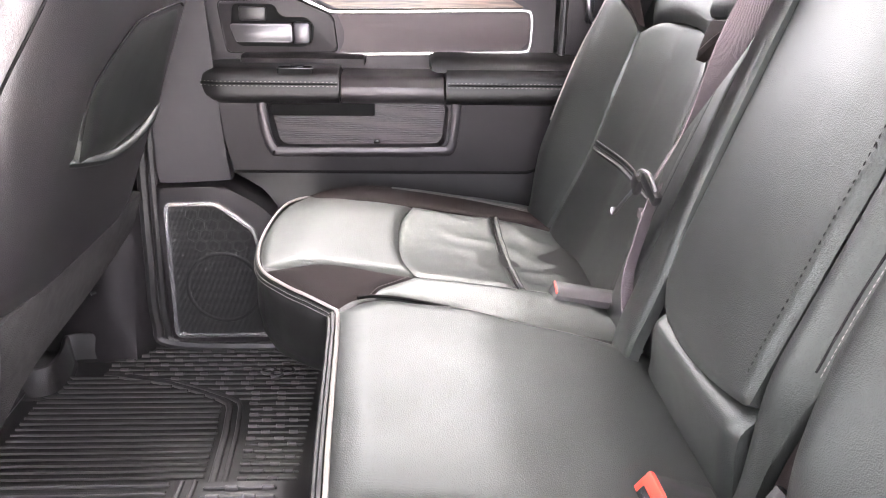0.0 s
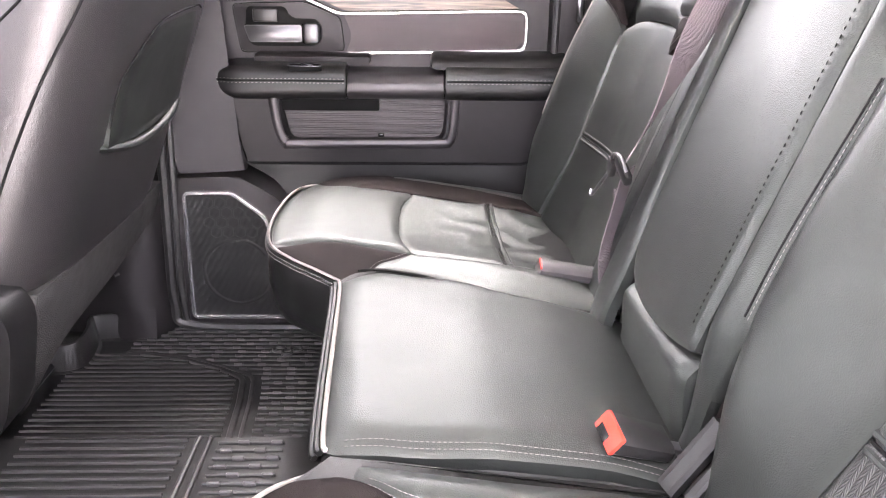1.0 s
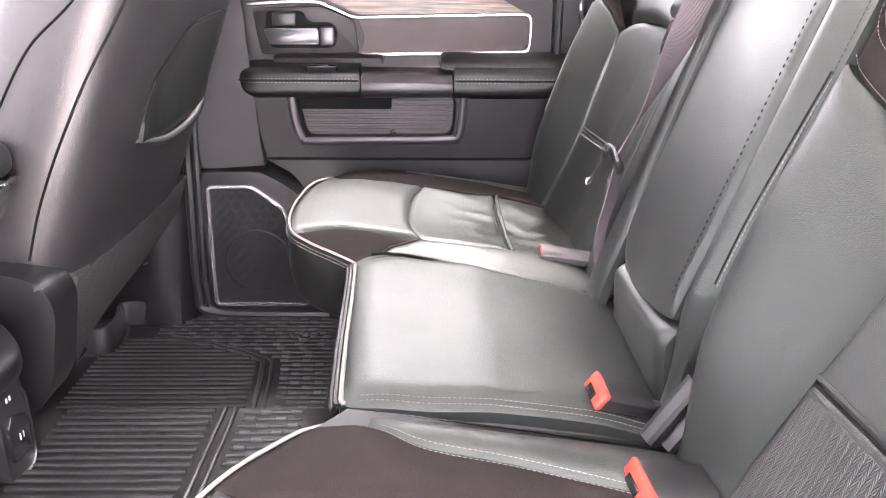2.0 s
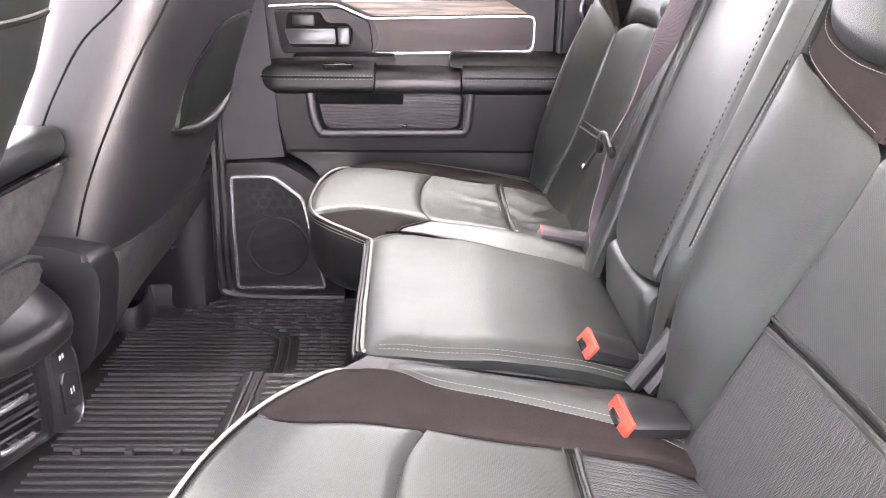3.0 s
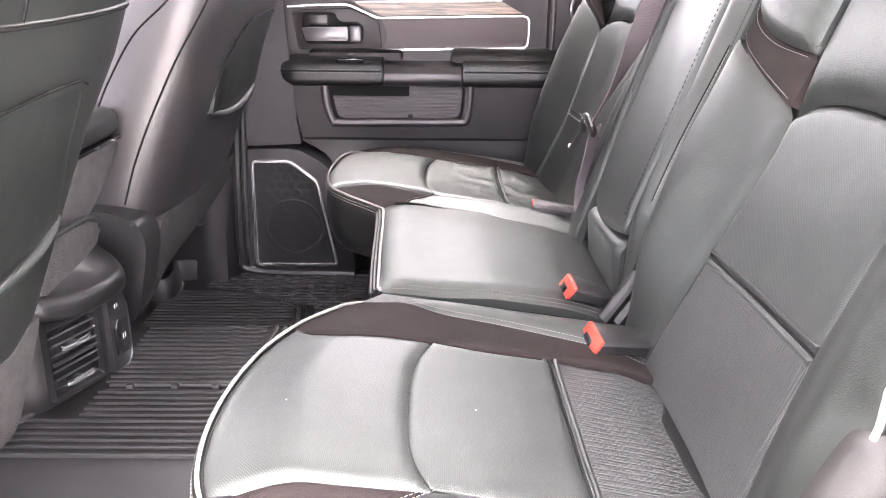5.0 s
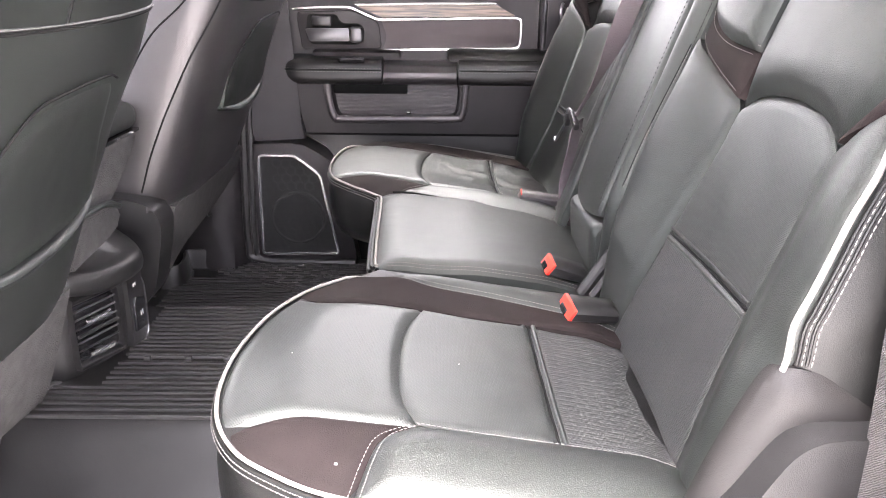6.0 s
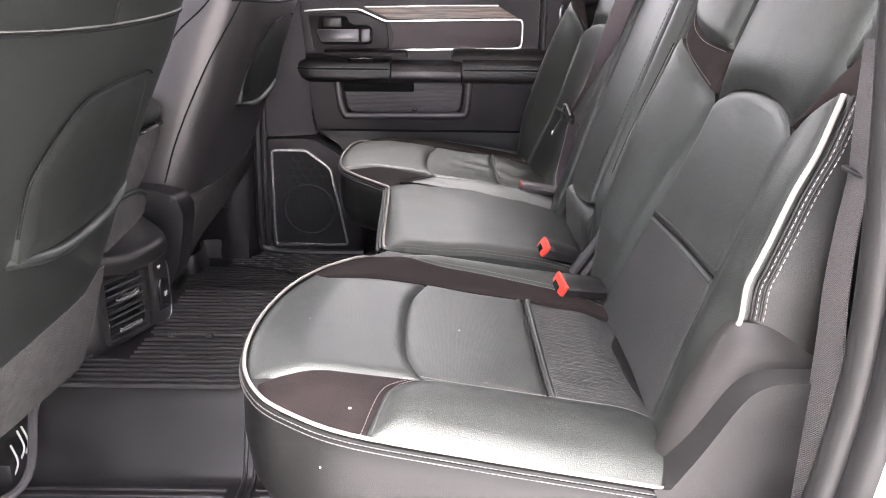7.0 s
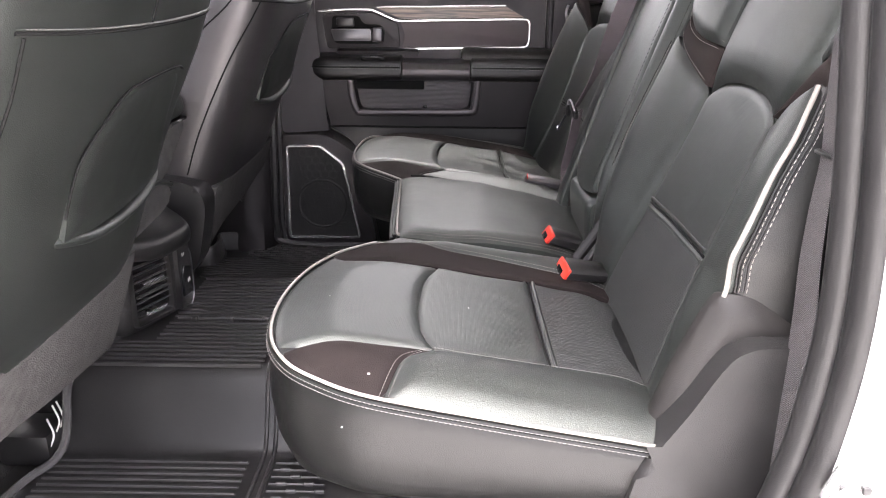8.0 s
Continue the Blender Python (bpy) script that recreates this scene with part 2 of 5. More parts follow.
def depth_inside(poly, q):
    """Distance of the points q to the outline, positive inside."""
    a, b = poly, np.roll(poly, -1, axis=0)
    best = np.full(len(q), 1e9)
    inside = np.zeros(len(q), bool)
    for p0, p1 in zip(a, b):
        e = p1 - p0
        w = q - p0
        t = np.clip((w @ e) / max(e @ e, 1e-12), 0, 1)
        best = np.minimum(best, np.hypot(*(w - t[:, None] * e).T))
        if p0[1] != p1[1]:
            cross = (p0[1] > q[:, 1]) != (p1[1] > q[:, 1])
            inside ^= cross & (q[:, 0] < (p1[0] - p0[0]) * (q[:, 1] - p0[1]) / (p1[1] - p0[1]) + p0[0])
    return np.where(inside, best, -best)


def panel(name, poly, place, height, mat, parent, label="", res=0.006, sink=0.006, soft=0.014, rough=0.0006, thick=0.012):
    """An upholstered panel: a sheet over the outline, pillowed down to its seams, with a turned-down edge."""
    lo, hi = poly.min(0) - res, poly.max(0) + res
    nu, nv = int((hi[0] - lo[0]) / res) + 2, int((hi[1] - lo[1]) / res) + 2
    gu, gv = np.meshgrid(lo[0] + res * np.arange(nu), lo[1] + res * np.arange(nv), indexing="ij")
    q = np.stack([gu.ravel(), gv.ravel()], 1)
    d = depth_inside(poly, q)
    uv, dep, faces, index, cut = [], [], [], {}, {}

    def corner(i):
        if i not in index:
            index[i] = len(uv)
            uv.append(q[i]), dep.append(d[i])
        return index[i]

    def crossing(i, j):
        key = (min(i, j), max(i, j))
        if key not in cut:
            t = d[i] / (d[i] - d[j])
            cut[key] = len(uv)
            uv.append(q[i] + t * (q[j] - q[i])), dep.append(0.0)
        return cut[key]

    for i in range(nu - 1):
        for j in range(nv - 1):
            c = (i * nv + j, (i + 1) * nv + j, (i + 1) * nv + j + 1, i * nv + j + 1)
            s = [d[k] > 0 for k in c]
            if not any(s):
                continue
            if all(s):
                faces.append([corner(k) for k in c])
                continue
            f = []
            for k, (a, b) in enumerate(zip(c, c[1:] + c[:1])):
                if s[k]:
                    f.append(corner(a))
                if s[k] != s[(k + 1) % 4]:
                    f.append(crossing(a, b))
            if len(f) > 2:
                faces.append(f)
    verts = []
    for (u, v), e in zip(uv, dep):
        h = height(u, v) - sink * max(0.0, 1 - max(e, 0) / soft) ** 2
        h += rough * noise.noise((u * 16, v * 16, 3.0)) + 0.4 * rough * noise.noise((u * 45, v * 45, 9.0))
        verts.append(Vector(place(u, v, h)))
    u, v = uv[0]
    out = Vector(place(u, v, 0.01)) - Vector(place(u, v, 0.0))
    f = max(faces[:40], key=len)
    n = (verts[f[1]] - verts[f[0]]).cross(verts[f[2]] - verts[f[0]])
    if n.dot(out) < 0:
        faces = [f[::-1] for f in faces]
    used = {}
    for f in faces:
        for a, b in zip(f, f[1:] + f[:1]):
            used[(a, b)] = True
    low = {}
    for a, b in list(used):
        if (b, a) not in used:
            for k in (a, b):
                if k not in low:
                    low[k] = len(verts)
                    verts.append(Vector(place(*uv[k], height(*uv[k]) - sink - thick)))
            faces.append([b, a, low[a], low[b]])
    return part(name, (verts, [], faces), mat, parent, label)


def tube(path, r, sides=8, bm=None, squash=1.0):
    """A round cord along the path."""
    bm = bm or bmesh.new()
    path = [Vector(p) for p in path]
    rings, a = [], None
    for i, p in enumerate(path):
        t = (path[min(i + 1, len(path) - 1)] - path[max(i - 1, 0)]).normalized()
        if a is None:
            a = t.cross(Vector((0, 0, 1)) if abs(t.z) < 0.9 else Vector((1, 0, 0))).normalized()
        else:
            a = (a - t * a.dot(t)).normalized()
        b = t.cross(a)
        rings.append([bm.verts.new(p + r * (math.cos(k) * a + squash * math.sin(k) * b)) for k in [2 * math.pi * j / sides for j in range(sides)]])
    for r0, r1 in zip(rings, rings[1:]):
        for j in range(sides):
            bm.faces.new((r0[j], r0[(j + 1) % sides], r1[(j + 1) % sides], r1[j]))
    bm.faces.new(rings[0]), bm.faces.new(rings[-1])
    return bm


def resample(path, step):
    path = [Vector(p) for p in path]
    out, need = [path[0].copy()], step
    for a, b in zip(path, path[1:]):
        seg = (b - a).length
        while seg > 1e-9 and need <= seg:
            out.append(a + (b - a) * (need / seg))
            need += step
        need -= seg
    return out


def stitches(path, mat, parent, length=0.0034, gap=0.0018, r=0.00045, name="stitching", label=""):
    """A line of thread stitches along the path."""
    verts, faces = [], []
    p = resample(path, (length + gap) / 4)
    k = max(2, round(4 * length / (length + gap)))
    for i in range(0, len(p) - k, 4):
        a, b = p[i], p[i + k]
        t = (b - a).normalized()
        s = t.cross(Vector((0, 0, 1)) if abs(t.z) < 0.9 else Vector((1, 0, 0))).normalized() * r
        w = t.cross(s).normalized() * r
        n = len(verts)
        m = (a + b) / 2
        for c, f in ((a, 0.5), (m, 1.15), (b, 0.5)):
            verts += [c + s * f, c + w * f, c - s * f, c - w * f]
        for o in (0, 4):
            for j in range(4):
                faces.append((n + o + j, n + o + (j + 1) % 4, n + o + 4 + (j + 1) % 4, n + o + 4 + j))
        faces += [(n, n + 1, n + 2, n + 3), (n + 8, n + 9, n + 10, n + 11)]
    if not faces:
        return None
    return part(name, (verts, [], faces), mat, parent, label)


def rbox(c, s, bevel=0.004, rot=None, bm=None, seg=2):
    """A block with rounded edges: centre, size."""
    own = bmesh.new()
    bmesh.ops.create_cube(own, size=1.0)
    bmesh.ops.scale(own, vec=s, verts=own.verts)
    bmesh.ops.bevel(own, geom=own.edges[:], offset=min(bevel, 0.48 * min(s)), segments=seg, affect="EDGES", profile=0.5)
    m = Matrix.Translation(c) @ (rot.to_4x4() if rot else Matrix.Identity(4))
    bmesh.ops.transform(own, matrix=m, verts=own.verts)
    if bm is None:
        return own
    me = bpy.data.meshes.new("tmp")
    own.to_mesh(me)
    bm.from_mesh(me)
    bpy.data.meshes.remove(me)
    own.free()
    return bm


def prism(poly, place, h0, h1, bevel=0.003, seg=2):
    """A plate over an outline, from height h0 to h1, its upper edge rounded."""
    bm = bmesh.new()
    lo = [bm.verts.new(place(u, v, h0)) for u, v in poly]
    hi = [bm.verts.new(place(u, v, h1)) for u, v in poly]
    n = len(lo)
    bm.faces.new(lo[::-1])
    top = bm.faces.new(hi)
    for i in range(n):
        bm.faces.new((lo[i], lo[(i + 1) % n], hi[(i + 1) % n], hi[i]))
    if bevel:
        bmesh.ops.bevel(bm, geom=list(top.edges), offset=bevel, segments=seg, affect="EDGES", profile=0.5)
    return bm


def sweep(profile, x0, x1, bevel=0.004, at=lambda x, y, z: (x, y, z), steps=1):
    """A bar along x with the profile in y and z."""
    bm = bmesh.new()
    rings = [[bm.verts.new(at(x0 + (x1 - x0) * i / steps, y, z)) for y, z in profile] for i in range(steps + 1)]
    n = len(profile)
    for r0, r1 in zip(rings, rings[1:]):
        for j in range(n):
            bm.faces.new((r0[j], r0[(j + 1) % n], r1[(j + 1) % n], r1[j]))
    caps = [bm.faces.new(rings[0]), bm.faces.new(rings[-1])]
    if bevel:
        bmesh.ops.bevel(bm, geom=[e for c in caps for e in c.edges], offset=bevel, segments=2, affect="EDGES", profile=0.5)
    return bm


def loft(rings, closed=True, caps=True):
    bm = bmesh.new()
    rows = [[bm.verts.new(p) for p in ring] for ring in rings]
    n = len(rows[0])
    for r0, r1 in zip(rows, rows[1:]):
        for j in range(n if closed else n - 1):
            bm.faces.new((r0[j], r0[(j + 1) % n], r1[(j + 1) % n], r1[j]))
    if caps and closed:
        bm.faces.new(rows[0][::-1]), bm.faces.new(rows[-1])
    return bm


def band(path, across, width, thick=0.0014):
    """A flat strap: path, the direction across it at each point (or one for all)."""
    path = [Vector(p) for p in path]
    if isinstance(across, (tuple, Vector)):
        across = [across] * len(path)
    rings = []
    for i, (p, a) in enumerate(zip(path, across)):
        t = (path[min(i + 1, len(path) - 1)] - path[max(i - 1, 0)]).normalized()
        a = Vector(a)
        a = (a - t * a.dot(t)).normalized()
        n = t.cross(a) * thick / 2
        w = a * width / 2
        rings.append([p - w - n, p - w * 0.5 - n * 1.3, p + w * 0.5 - n * 1.3, p + w - n, p + w + n, p + w * 0.5 + n * 1.3, p - w * 0.5 + n * 1.3, p - w + n])
    return loft(rings)


def ease(a, b, x):
    t = min(1, max(0, (x - a) / (b - a)))
    return t * t * (3 - 2 * t)


# ---- cab shell, ground ----
def wall_with_hole(place, u0, u1, v0, v1, hole, h0, h1):
    """A thick wall in u and v with one opening through it."""
    bm = bmesh.new()
    a, b, c, d = hole
    us, vs = (u0, a, b, u1), (v0, c, d, v1)
    for i in range(3):
        for j in range(3):
            if (i, j) == (1, 1):
                continue
            p = [bm.verts.new(place(u, v, h)) for h in (h0, h1) for u, v in ((us[i], vs[j]), (us[i + 1], vs[j]), (us[i + 1], vs[j + 1]), (us[i], vs[j + 1]))]
            for f in ((3, 2, 1, 0), (4, 5, 6, 7), (0, 1, 5, 4), (1, 2, 6, 5), (2, 3, 7, 6), (3, 0, 4, 7)):
                bm.faces.new([p[k] for k in f])
    bmesh.ops.remove_doubles(bm, verts=bm.verts, dist=1e-5)
    return bm


structure("ground", loft([[(-60, -60, -0.72), (-60, 60, -0.72)], [(60, -60, -0.72), (60, 60, -0.72)]], closed=False), GROUND, "worn concrete lot beneath the truck", "ground")
structure("ceiling", rbox((-0.65, 0, 1.27), (2.6, 1.54, 0.05), 0.02), HEADLINER, "pale grey cloth headliner of the cab", "ceiling")
structure("wall_rear", wall_with_hole(lambda u, v, h: (0.62 + h, u, v), -0.88, 0.88, -0.1, 1.245, (-0.72, 0.72, 0.86, 1.20), 0, 0.05), TRIM, "pale trimmed back wall of the cab with its rear window", "wall")
structure("wall_far", wall_with_hole(lambda u, v, h: (u, 0.93 + h - 0.36 * max(0.0, v - 0.74), v), -0.52, 0.62, -0.05, 1.245, (-0.47, 0.34, 0.745, 1.05), 0, 0.05), TRIM, "pale inner shell of the far rear door with its window opening", "wall")
structure("wall_far_front", wall_with_hole(lambda u, v, h: (u, 0.93 + h - 0.36 * max(0.0, v - 0.74), v), -1.95, -0.52, -0.05, 1.245, (-1.64, -0.57, 0.71, 1.20), 0, 0.05), TRIM, "pale shell of the far front door with its window opening", "wall")
structure("wall_near_front", wall_with_hole(lambda u, v, h: (u, -0.93 + h + 0.36 * max(0.0, v - 0.74), v), -1.95, -0.66, -0.05, 1.245, (-1.75, -0.70, 0.68, 1.22), 0, 0.05), TRIM, "pale shell of the near front door with its window opening", "wall")
structure("wall_front", wall_with_hole(lambda u, v, h: (-1.95 - h, u, v), -0.93, 0.93, -0.05, 1.245, (-0.88, 0.88, 0.56, 1.22), 0, 0.05), TRIM, "plain dashboard wall with the windscreen opening above", "wall")
def pane(place, u0, u1, v0, v1):
    """A thin pane across a window's opening."""
    return loft([[place(u, v, h) for u, v in ((u0, v0), (u1, v0), (u1, v1), (u0, v1))] for h in (0.022, 0.026)])


structure("window_1", pane(lambda u, v, h: (u, 0.93 + h - 0.36 * (v - 0.74), v), -0.47, 0.34, 0.745, 1.05), DARK_GLASS, "dark tinted side window of the closed rear door", "window")
structure("window_2", pane(lambda u, v, h: (0.62 + h, u, v), -0.72, 0.72, 0.86, 1.20), DARK_GLASS, "dark tinted rear window of the cab", "window")
structure("window_3", pane(lambda u, v, h: (-1.95 - h, u, v), -0.88, 0.88, 0.56, 1.22), CLEAR_GLASS, "clear windscreen above the dashboard wall", "window")
structure("window_4", pane(lambda u, v, h: (u, 0.93 + h - 0.36 * max(0.0, v - 0.74), v), -1.64, -0.57, 0.71, 1.20), CLEAR_GLASS, "clear side window of the far front door", "window")
structure("window_5", pane(lambda u, v, h: (u, -0.93 + h + 0.36 * (v - 0.74), v), -1.75, -0.70, 0.68, 1.22), CLEAR_GLASS, "clear side window of the near front door", "window")
leaf = rbox((-0.61, -1.40, 0.26), (0.10, 0.90, 0.98), 0.03, seg=3)
rbox((-0.62, -1.78, 0.98), (0.05, 0.06, 0.50), 0.015, bm=leaf)
rbox((-0.62, -1.40, 1.20), (0.05, 0.80, 0.06), 0.015, bm=leaf)
rbox((-0.62, -0.99, 0.98), (0.05, 0.06, 0.50), 0.015, bm=leaf)
structure("door_1", leaf, PLASTIC, "black inner side of the near rear door swung wide open", "car door", True)
structure("floor", rbox((-0.65, 0, -0.065), (2.55, 1.80, 0.09), 0.004), CARPET, "dark carpeted cab floor under the rubber mats", "floor")


# ---- seat geometry shared by cushions and backs ----
def seat_z(x):
    return 0.3445 - 0.15 * x


def field(poly, res=0.006):
    """Depth inside an outline, read off a table."""
    lo, hi = poly.min(0) - 0.03, poly.max(0) + 0.03
    nu, nv = int((hi[0] - lo[0]) / res) + 2, int((hi[1] - lo[1]) / res) + 2
    gu, gv = np.meshgrid(lo[0] + res * np.arange(nu), lo[1] + res * np.arange(nv), indexing="ij")
    d = depth_inside(poly, np.stack([gu.ravel(), gv.ravel()], 1)).reshape(nu, nv)
    for _ in range(14):
        e = np.pad(d, 1, mode="edge")
        d = (e[:-2, 1:-1] + e[2:, 1:-1] + e[1:-1, :-2] + e[1:-1, 2:] + 2 * d) / 6

    def read(u, v):
        a, b = (u - lo[0]) / res, (v - lo[1]) / res
        i, j = min(max(int(a), 0), nu - 2), min(max(int(b), 0), nv - 2)
        a, b = min(max(a - i, 0), 1), min(max(b - j, 0), 1)
        return (d[i, j] * (1 - a) + d[i + 1, j] * a) * (1 - b) + (d[i, j + 1] * (1 - a) + d[i + 1, j + 1] * a) * b
    return read


def flat(u, v, h):
    return (u, v, h)


def skirt_rings(poly, low, bulge=0.008):
    """The upholstered side of a cushion, from its piping down."""
    c = poly
    t = np.roll(c, -1, 0) - np.roll(c, 1, 0)
    n = np.stack([t[:, 1], -t[:, 0]], 1) / np.hypot(*t.T)[:, None]
    if np.sum(c[:, 0] * np.roll(c[:, 1], -1) - c[:, 1] * np.roll(c[:, 0], -1)) < 0:
        n = -n
    rings = []
    for k, off in ((0.0, -0.004), (0.06, 0.001), (0.22, bulge * 0.8), (0.45, bulge), (0.70, bulge * 0.3 - 0.002), (0.88, -0.012), (1.0, -0.030)):
        ring = []
        for (x, y), (a, b) in zip(c, n):
            z = seat_z(x)
            ring.append((x + off * a, y + off * b, z - k * (z - low) - 0.006))
        rings.append(ring)
    return loft(rings)


def on_top(path, height, up=0.0015):
    return [Vector((x, y, height(x, y) + up)) for x, y in path]


def outboard_cushion(seat, front, y0, i0, i1, b1, y1, tri, inner, bulge, patch, firm, wrinkle):
    """A side cushion. front: its piped edge from the centre corner round to the rear; y0, i0, i1, b1, y1: seat edge, insert's two edges, brown strip's
    edge and seat edge, in the order of y; tri: the corner patch's points on the piping at the y0 side."""
    s = 1 if y1 > y0 else -1
    rear = 0.30
    edge = spline(front, 8)
    poly = np.array(list(edge) + [np.array(p) for p in ((rear, edge[-1][1]), (rear, inner[-1][1]))] + [np.array(p) for p in spline(inner[::-1], 6)])
    deep = field(poly)
    body = part("cushion", skirt_rings(poly, 0.212 if firm > 0.005 else 0.245, bulge), SHADED_LEATHER, seat)

    def top(x, y, more=0.0):
        d = max(0.0, deep(x, y))
        return seat_z(x) + 0.014 * ease(0, 0.08, d) - 0.003 + more - (0.012 * ease(-0.235, -0.18, y) if firm > 0.005 else 0.0)

    def dish(x, y):
        k = 4 * (y - i0) * (i1 - y) / (i1 - i0) ** 2
        w = wrinkle * (1 - 2 * abs(noise.noise((x * 9 + y * 7, y * 13 - x * 9, 1.7)))) * ease(0.02, 0.12, x)
        return top(x, y, -(0.014 if firm < 0.005 else 0.006) * max(0, k) - 0.006 * ease(0.0, 0.28, x) + w)

    def bolster(x, y):
        return top(x, y, 1.2 * firm + (0.004 * ease(i0, 0.21, y) if firm < 0.005 else 0.0))
    m = 0.5 * (i0 + i1)
    arc = [(0.013, i0), (-0.006, i0 * 0.8 + i1 * 0.2), (-0.012, m), (-0.007, i0 * 0.2 + i1 * 0.8), (0.012, i1)]
    e0 = patch + [arc[0]]
    e1 = [(-0.162, i1 + (i1 - m) * 0.12), (-0.10, i1 - (i1 - m) * 0.05), (-0.045, i1), arc[-1]]
    # front leather panel between the piping and the arc
    e = np.array(edge)
    k0 = int(np.argmin(np.hypot(*(e - np.array(e0[0])).T)))
    k1 = int(np.argmin(np.hypot(*(e - np.array(e1[0])).T)))
    a, b = sorted((k0, k1))
    run = [tuple(p) for p in e[a:b + 1]]
    if k0 < k1:
        run = run[::-1]
    # run now leads from the e1 end to the e0 end
    front_poly = np.array(run + [np.array(p) for p in spline(e0, 6)] + [np.array(p) for p in spline(arc, 6)[1:]] + [np.array(p) for p in spline(e1[::-1], 6)[1:-1]])
    panel("front_panel", front_poly, flat, top, PERF if firm > 0.005 else LEATHER, body)
    seam = [(0.151, i0), (0.150, m), (0.147, i1)]
    panel("insert", outline(arc, [arc[-1], (0.08, i1 + (i0 - i1) * 0.015), seam[2]], seam[::-1], [seam[0], (0.08, i0), arc[0]]), flat, dish, PERF if firm > 0.005 else LEATHER, body, sink=0.0035, soft=0.009)
    panel("rear_insert", outline(seam, [seam[2], (rear, i1 + (i0 - i1) * 0.02)], [(rear, i1), (rear, i0)], [(rear, i0), seam[0]]), flat, dish, CLOTH if firm > 0.005 else LEATHER, body, "perforated herringbone seat cloth" if firm > 0.005 else "", sink=0.0035, soft=0.009)
    # corner patch and bolster on the y0 side
    t0, t1 = tri
    k2 = int(np.argmin(np.hypot(*(e - np.array(t1)).T)))
    a, b = sorted((k0, k2))
    run = [tuple(p) for p in e[a:b + 1]]
    inn = [tuple(p) for p in spline(inner, 6)]
    if k0 > k2:
        run = run[::-1] + inn[1:10]
    # from e0's start along the piping to the bolster seam
    bol = [run[-1], (0.6 * run[-1][0] + 0.4 * arc[0][0] - 0.012, 0.6 * run[-1][1] + 0.4 * i0), (arc[0][0] - 0.03, i0 + (y0 - i0) * 0.24), (arc[0][0] - 0.002, i0 + (y0 - i0) * 0.03)]
    panel("corner_patch", np.array(run + [np.array(p) for p in spline(bol, 6)[1:]] + [np.array(p) for p in spline(e0[::-1], 6)[:-1]]), flat, top, BROWN, body, "dark brown suede corner patch")
    tail = [tuple(p) for p in (e[k2:] if k2 > k0 else e[:k2 + 1][::-1])]
    if k2 > k0:
        tail = tail + [(rear, tail[-1][1])]
    else:
        tail = inn[9:] + [(rear, inn[-1][1])]
    panel("bolster", np.array(tail + [(rear, i0)] + [np.array(p) for p in spline([(rear, i0), (0.14, i0), (0.06, i0), bol[-1]], 6)[1:]] + [np.array(p) for p in spline(bol[::-1], 6)[1:-1]]), flat, bolster, LEATHER, body, sink=1.2 * firm + 0.003, soft=0.035 if firm > 0.005 else 0.018)
    stitches(on_top([np.array(p) + np.array((-0.005, 0)) for p in spline(bol, 8)], top, -0.0006), THREAD, body)
    stitches(on_top([np.array(p) + np.array((0.005, 0)) for p in spline(bol, 8)], top, 0.0008 + 1.2 * firm - 0.735 * (1.2 * firm + 0.003)), THREAD, body)
    stitches(on_top(spline([bol[-1], (0.06, i0 + (y0 - i0) * 0.05), (0.14, i0 + (y0 - i0) * 0.05), (rear - 0.02, i0 + (y0 - i0) * 0.05)], 12), top, 0.0008 + 1.2 * firm - 0.66 * (1.2 * firm + 0.003)), DARK_THREAD, body)
    if firm < 0.005:
        # dark cord painted in as the shade along the bolster's seam
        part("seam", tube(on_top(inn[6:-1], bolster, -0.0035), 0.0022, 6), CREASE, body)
    # brown strip and bolster on the y1 side
    b_start = (-0.02, 0.55 * b1 + 0.45 * y1)
    bseam = [b_start, (0.02, b1 + (y1 - b1) * 0.12), (0.10, b1), (0.2, b1 + (i1 - b1) * 0.25), (rear, b1 + (i1 - b1) * 0.55)]
    if k1 < k0:
        run = [tuple(p) for p in e[:k1 + 1][::-1]]
        outer = [np.array(p) for p in spline(inner, 6)]
    else:
        kx = int(np.argmin(np.abs(e[:, 0] - b_start[0]) + 10 * (e[:, 1] < y1 - 0.08)))
        run = [tuple(p) for p in e[k1:kx + 1]]
        outer = list(e[kx:])
    # run: along the piping from e1's start; outer: on to the rear
    strip = run + [tuple(p) for p in (outer[:1])] + [np.array(p) for p in spline(bseam, 8)] + [(rear, i1)] + [np.array(p) for p in spline([(rear, i1), (0.14, i1), (0.05, i1), arc[-1]], 6)[1:]] + [np.array(p) for p in spline(e1[::-1], 6)[1:-1]]
    panel("brown_strip", np.array([np.array(p, float) for p in strip]), flat, top, BROWN, body, "dark brown suede side strip", sink=0.003, soft=0.008)
    edge_run = [np.array(p, float) for p in outer] + [np.array((rear, outer[-1][1]))]
    panel("side_bolster", np.array(edge_run + [np.array(p, float) for p in spline(bseam[::-1], 8)]), flat, bolster, LEATHER, body, sink=1.2 * firm + 0.002, soft=0.030)
    stitches(on_top([np.array(p) + np.array((0, s * 0.005)) for p in spline(bseam, 12)], top, 0.0008 + 1.2 * firm - 0.694 * (1.2 * firm + 0.002)), THREAD, body)
    stitches(on_top([np.array(p) - np.array((0, s * 0.006)) for p in spline(bseam, 12)], top, 0.0005), THREAD, body)
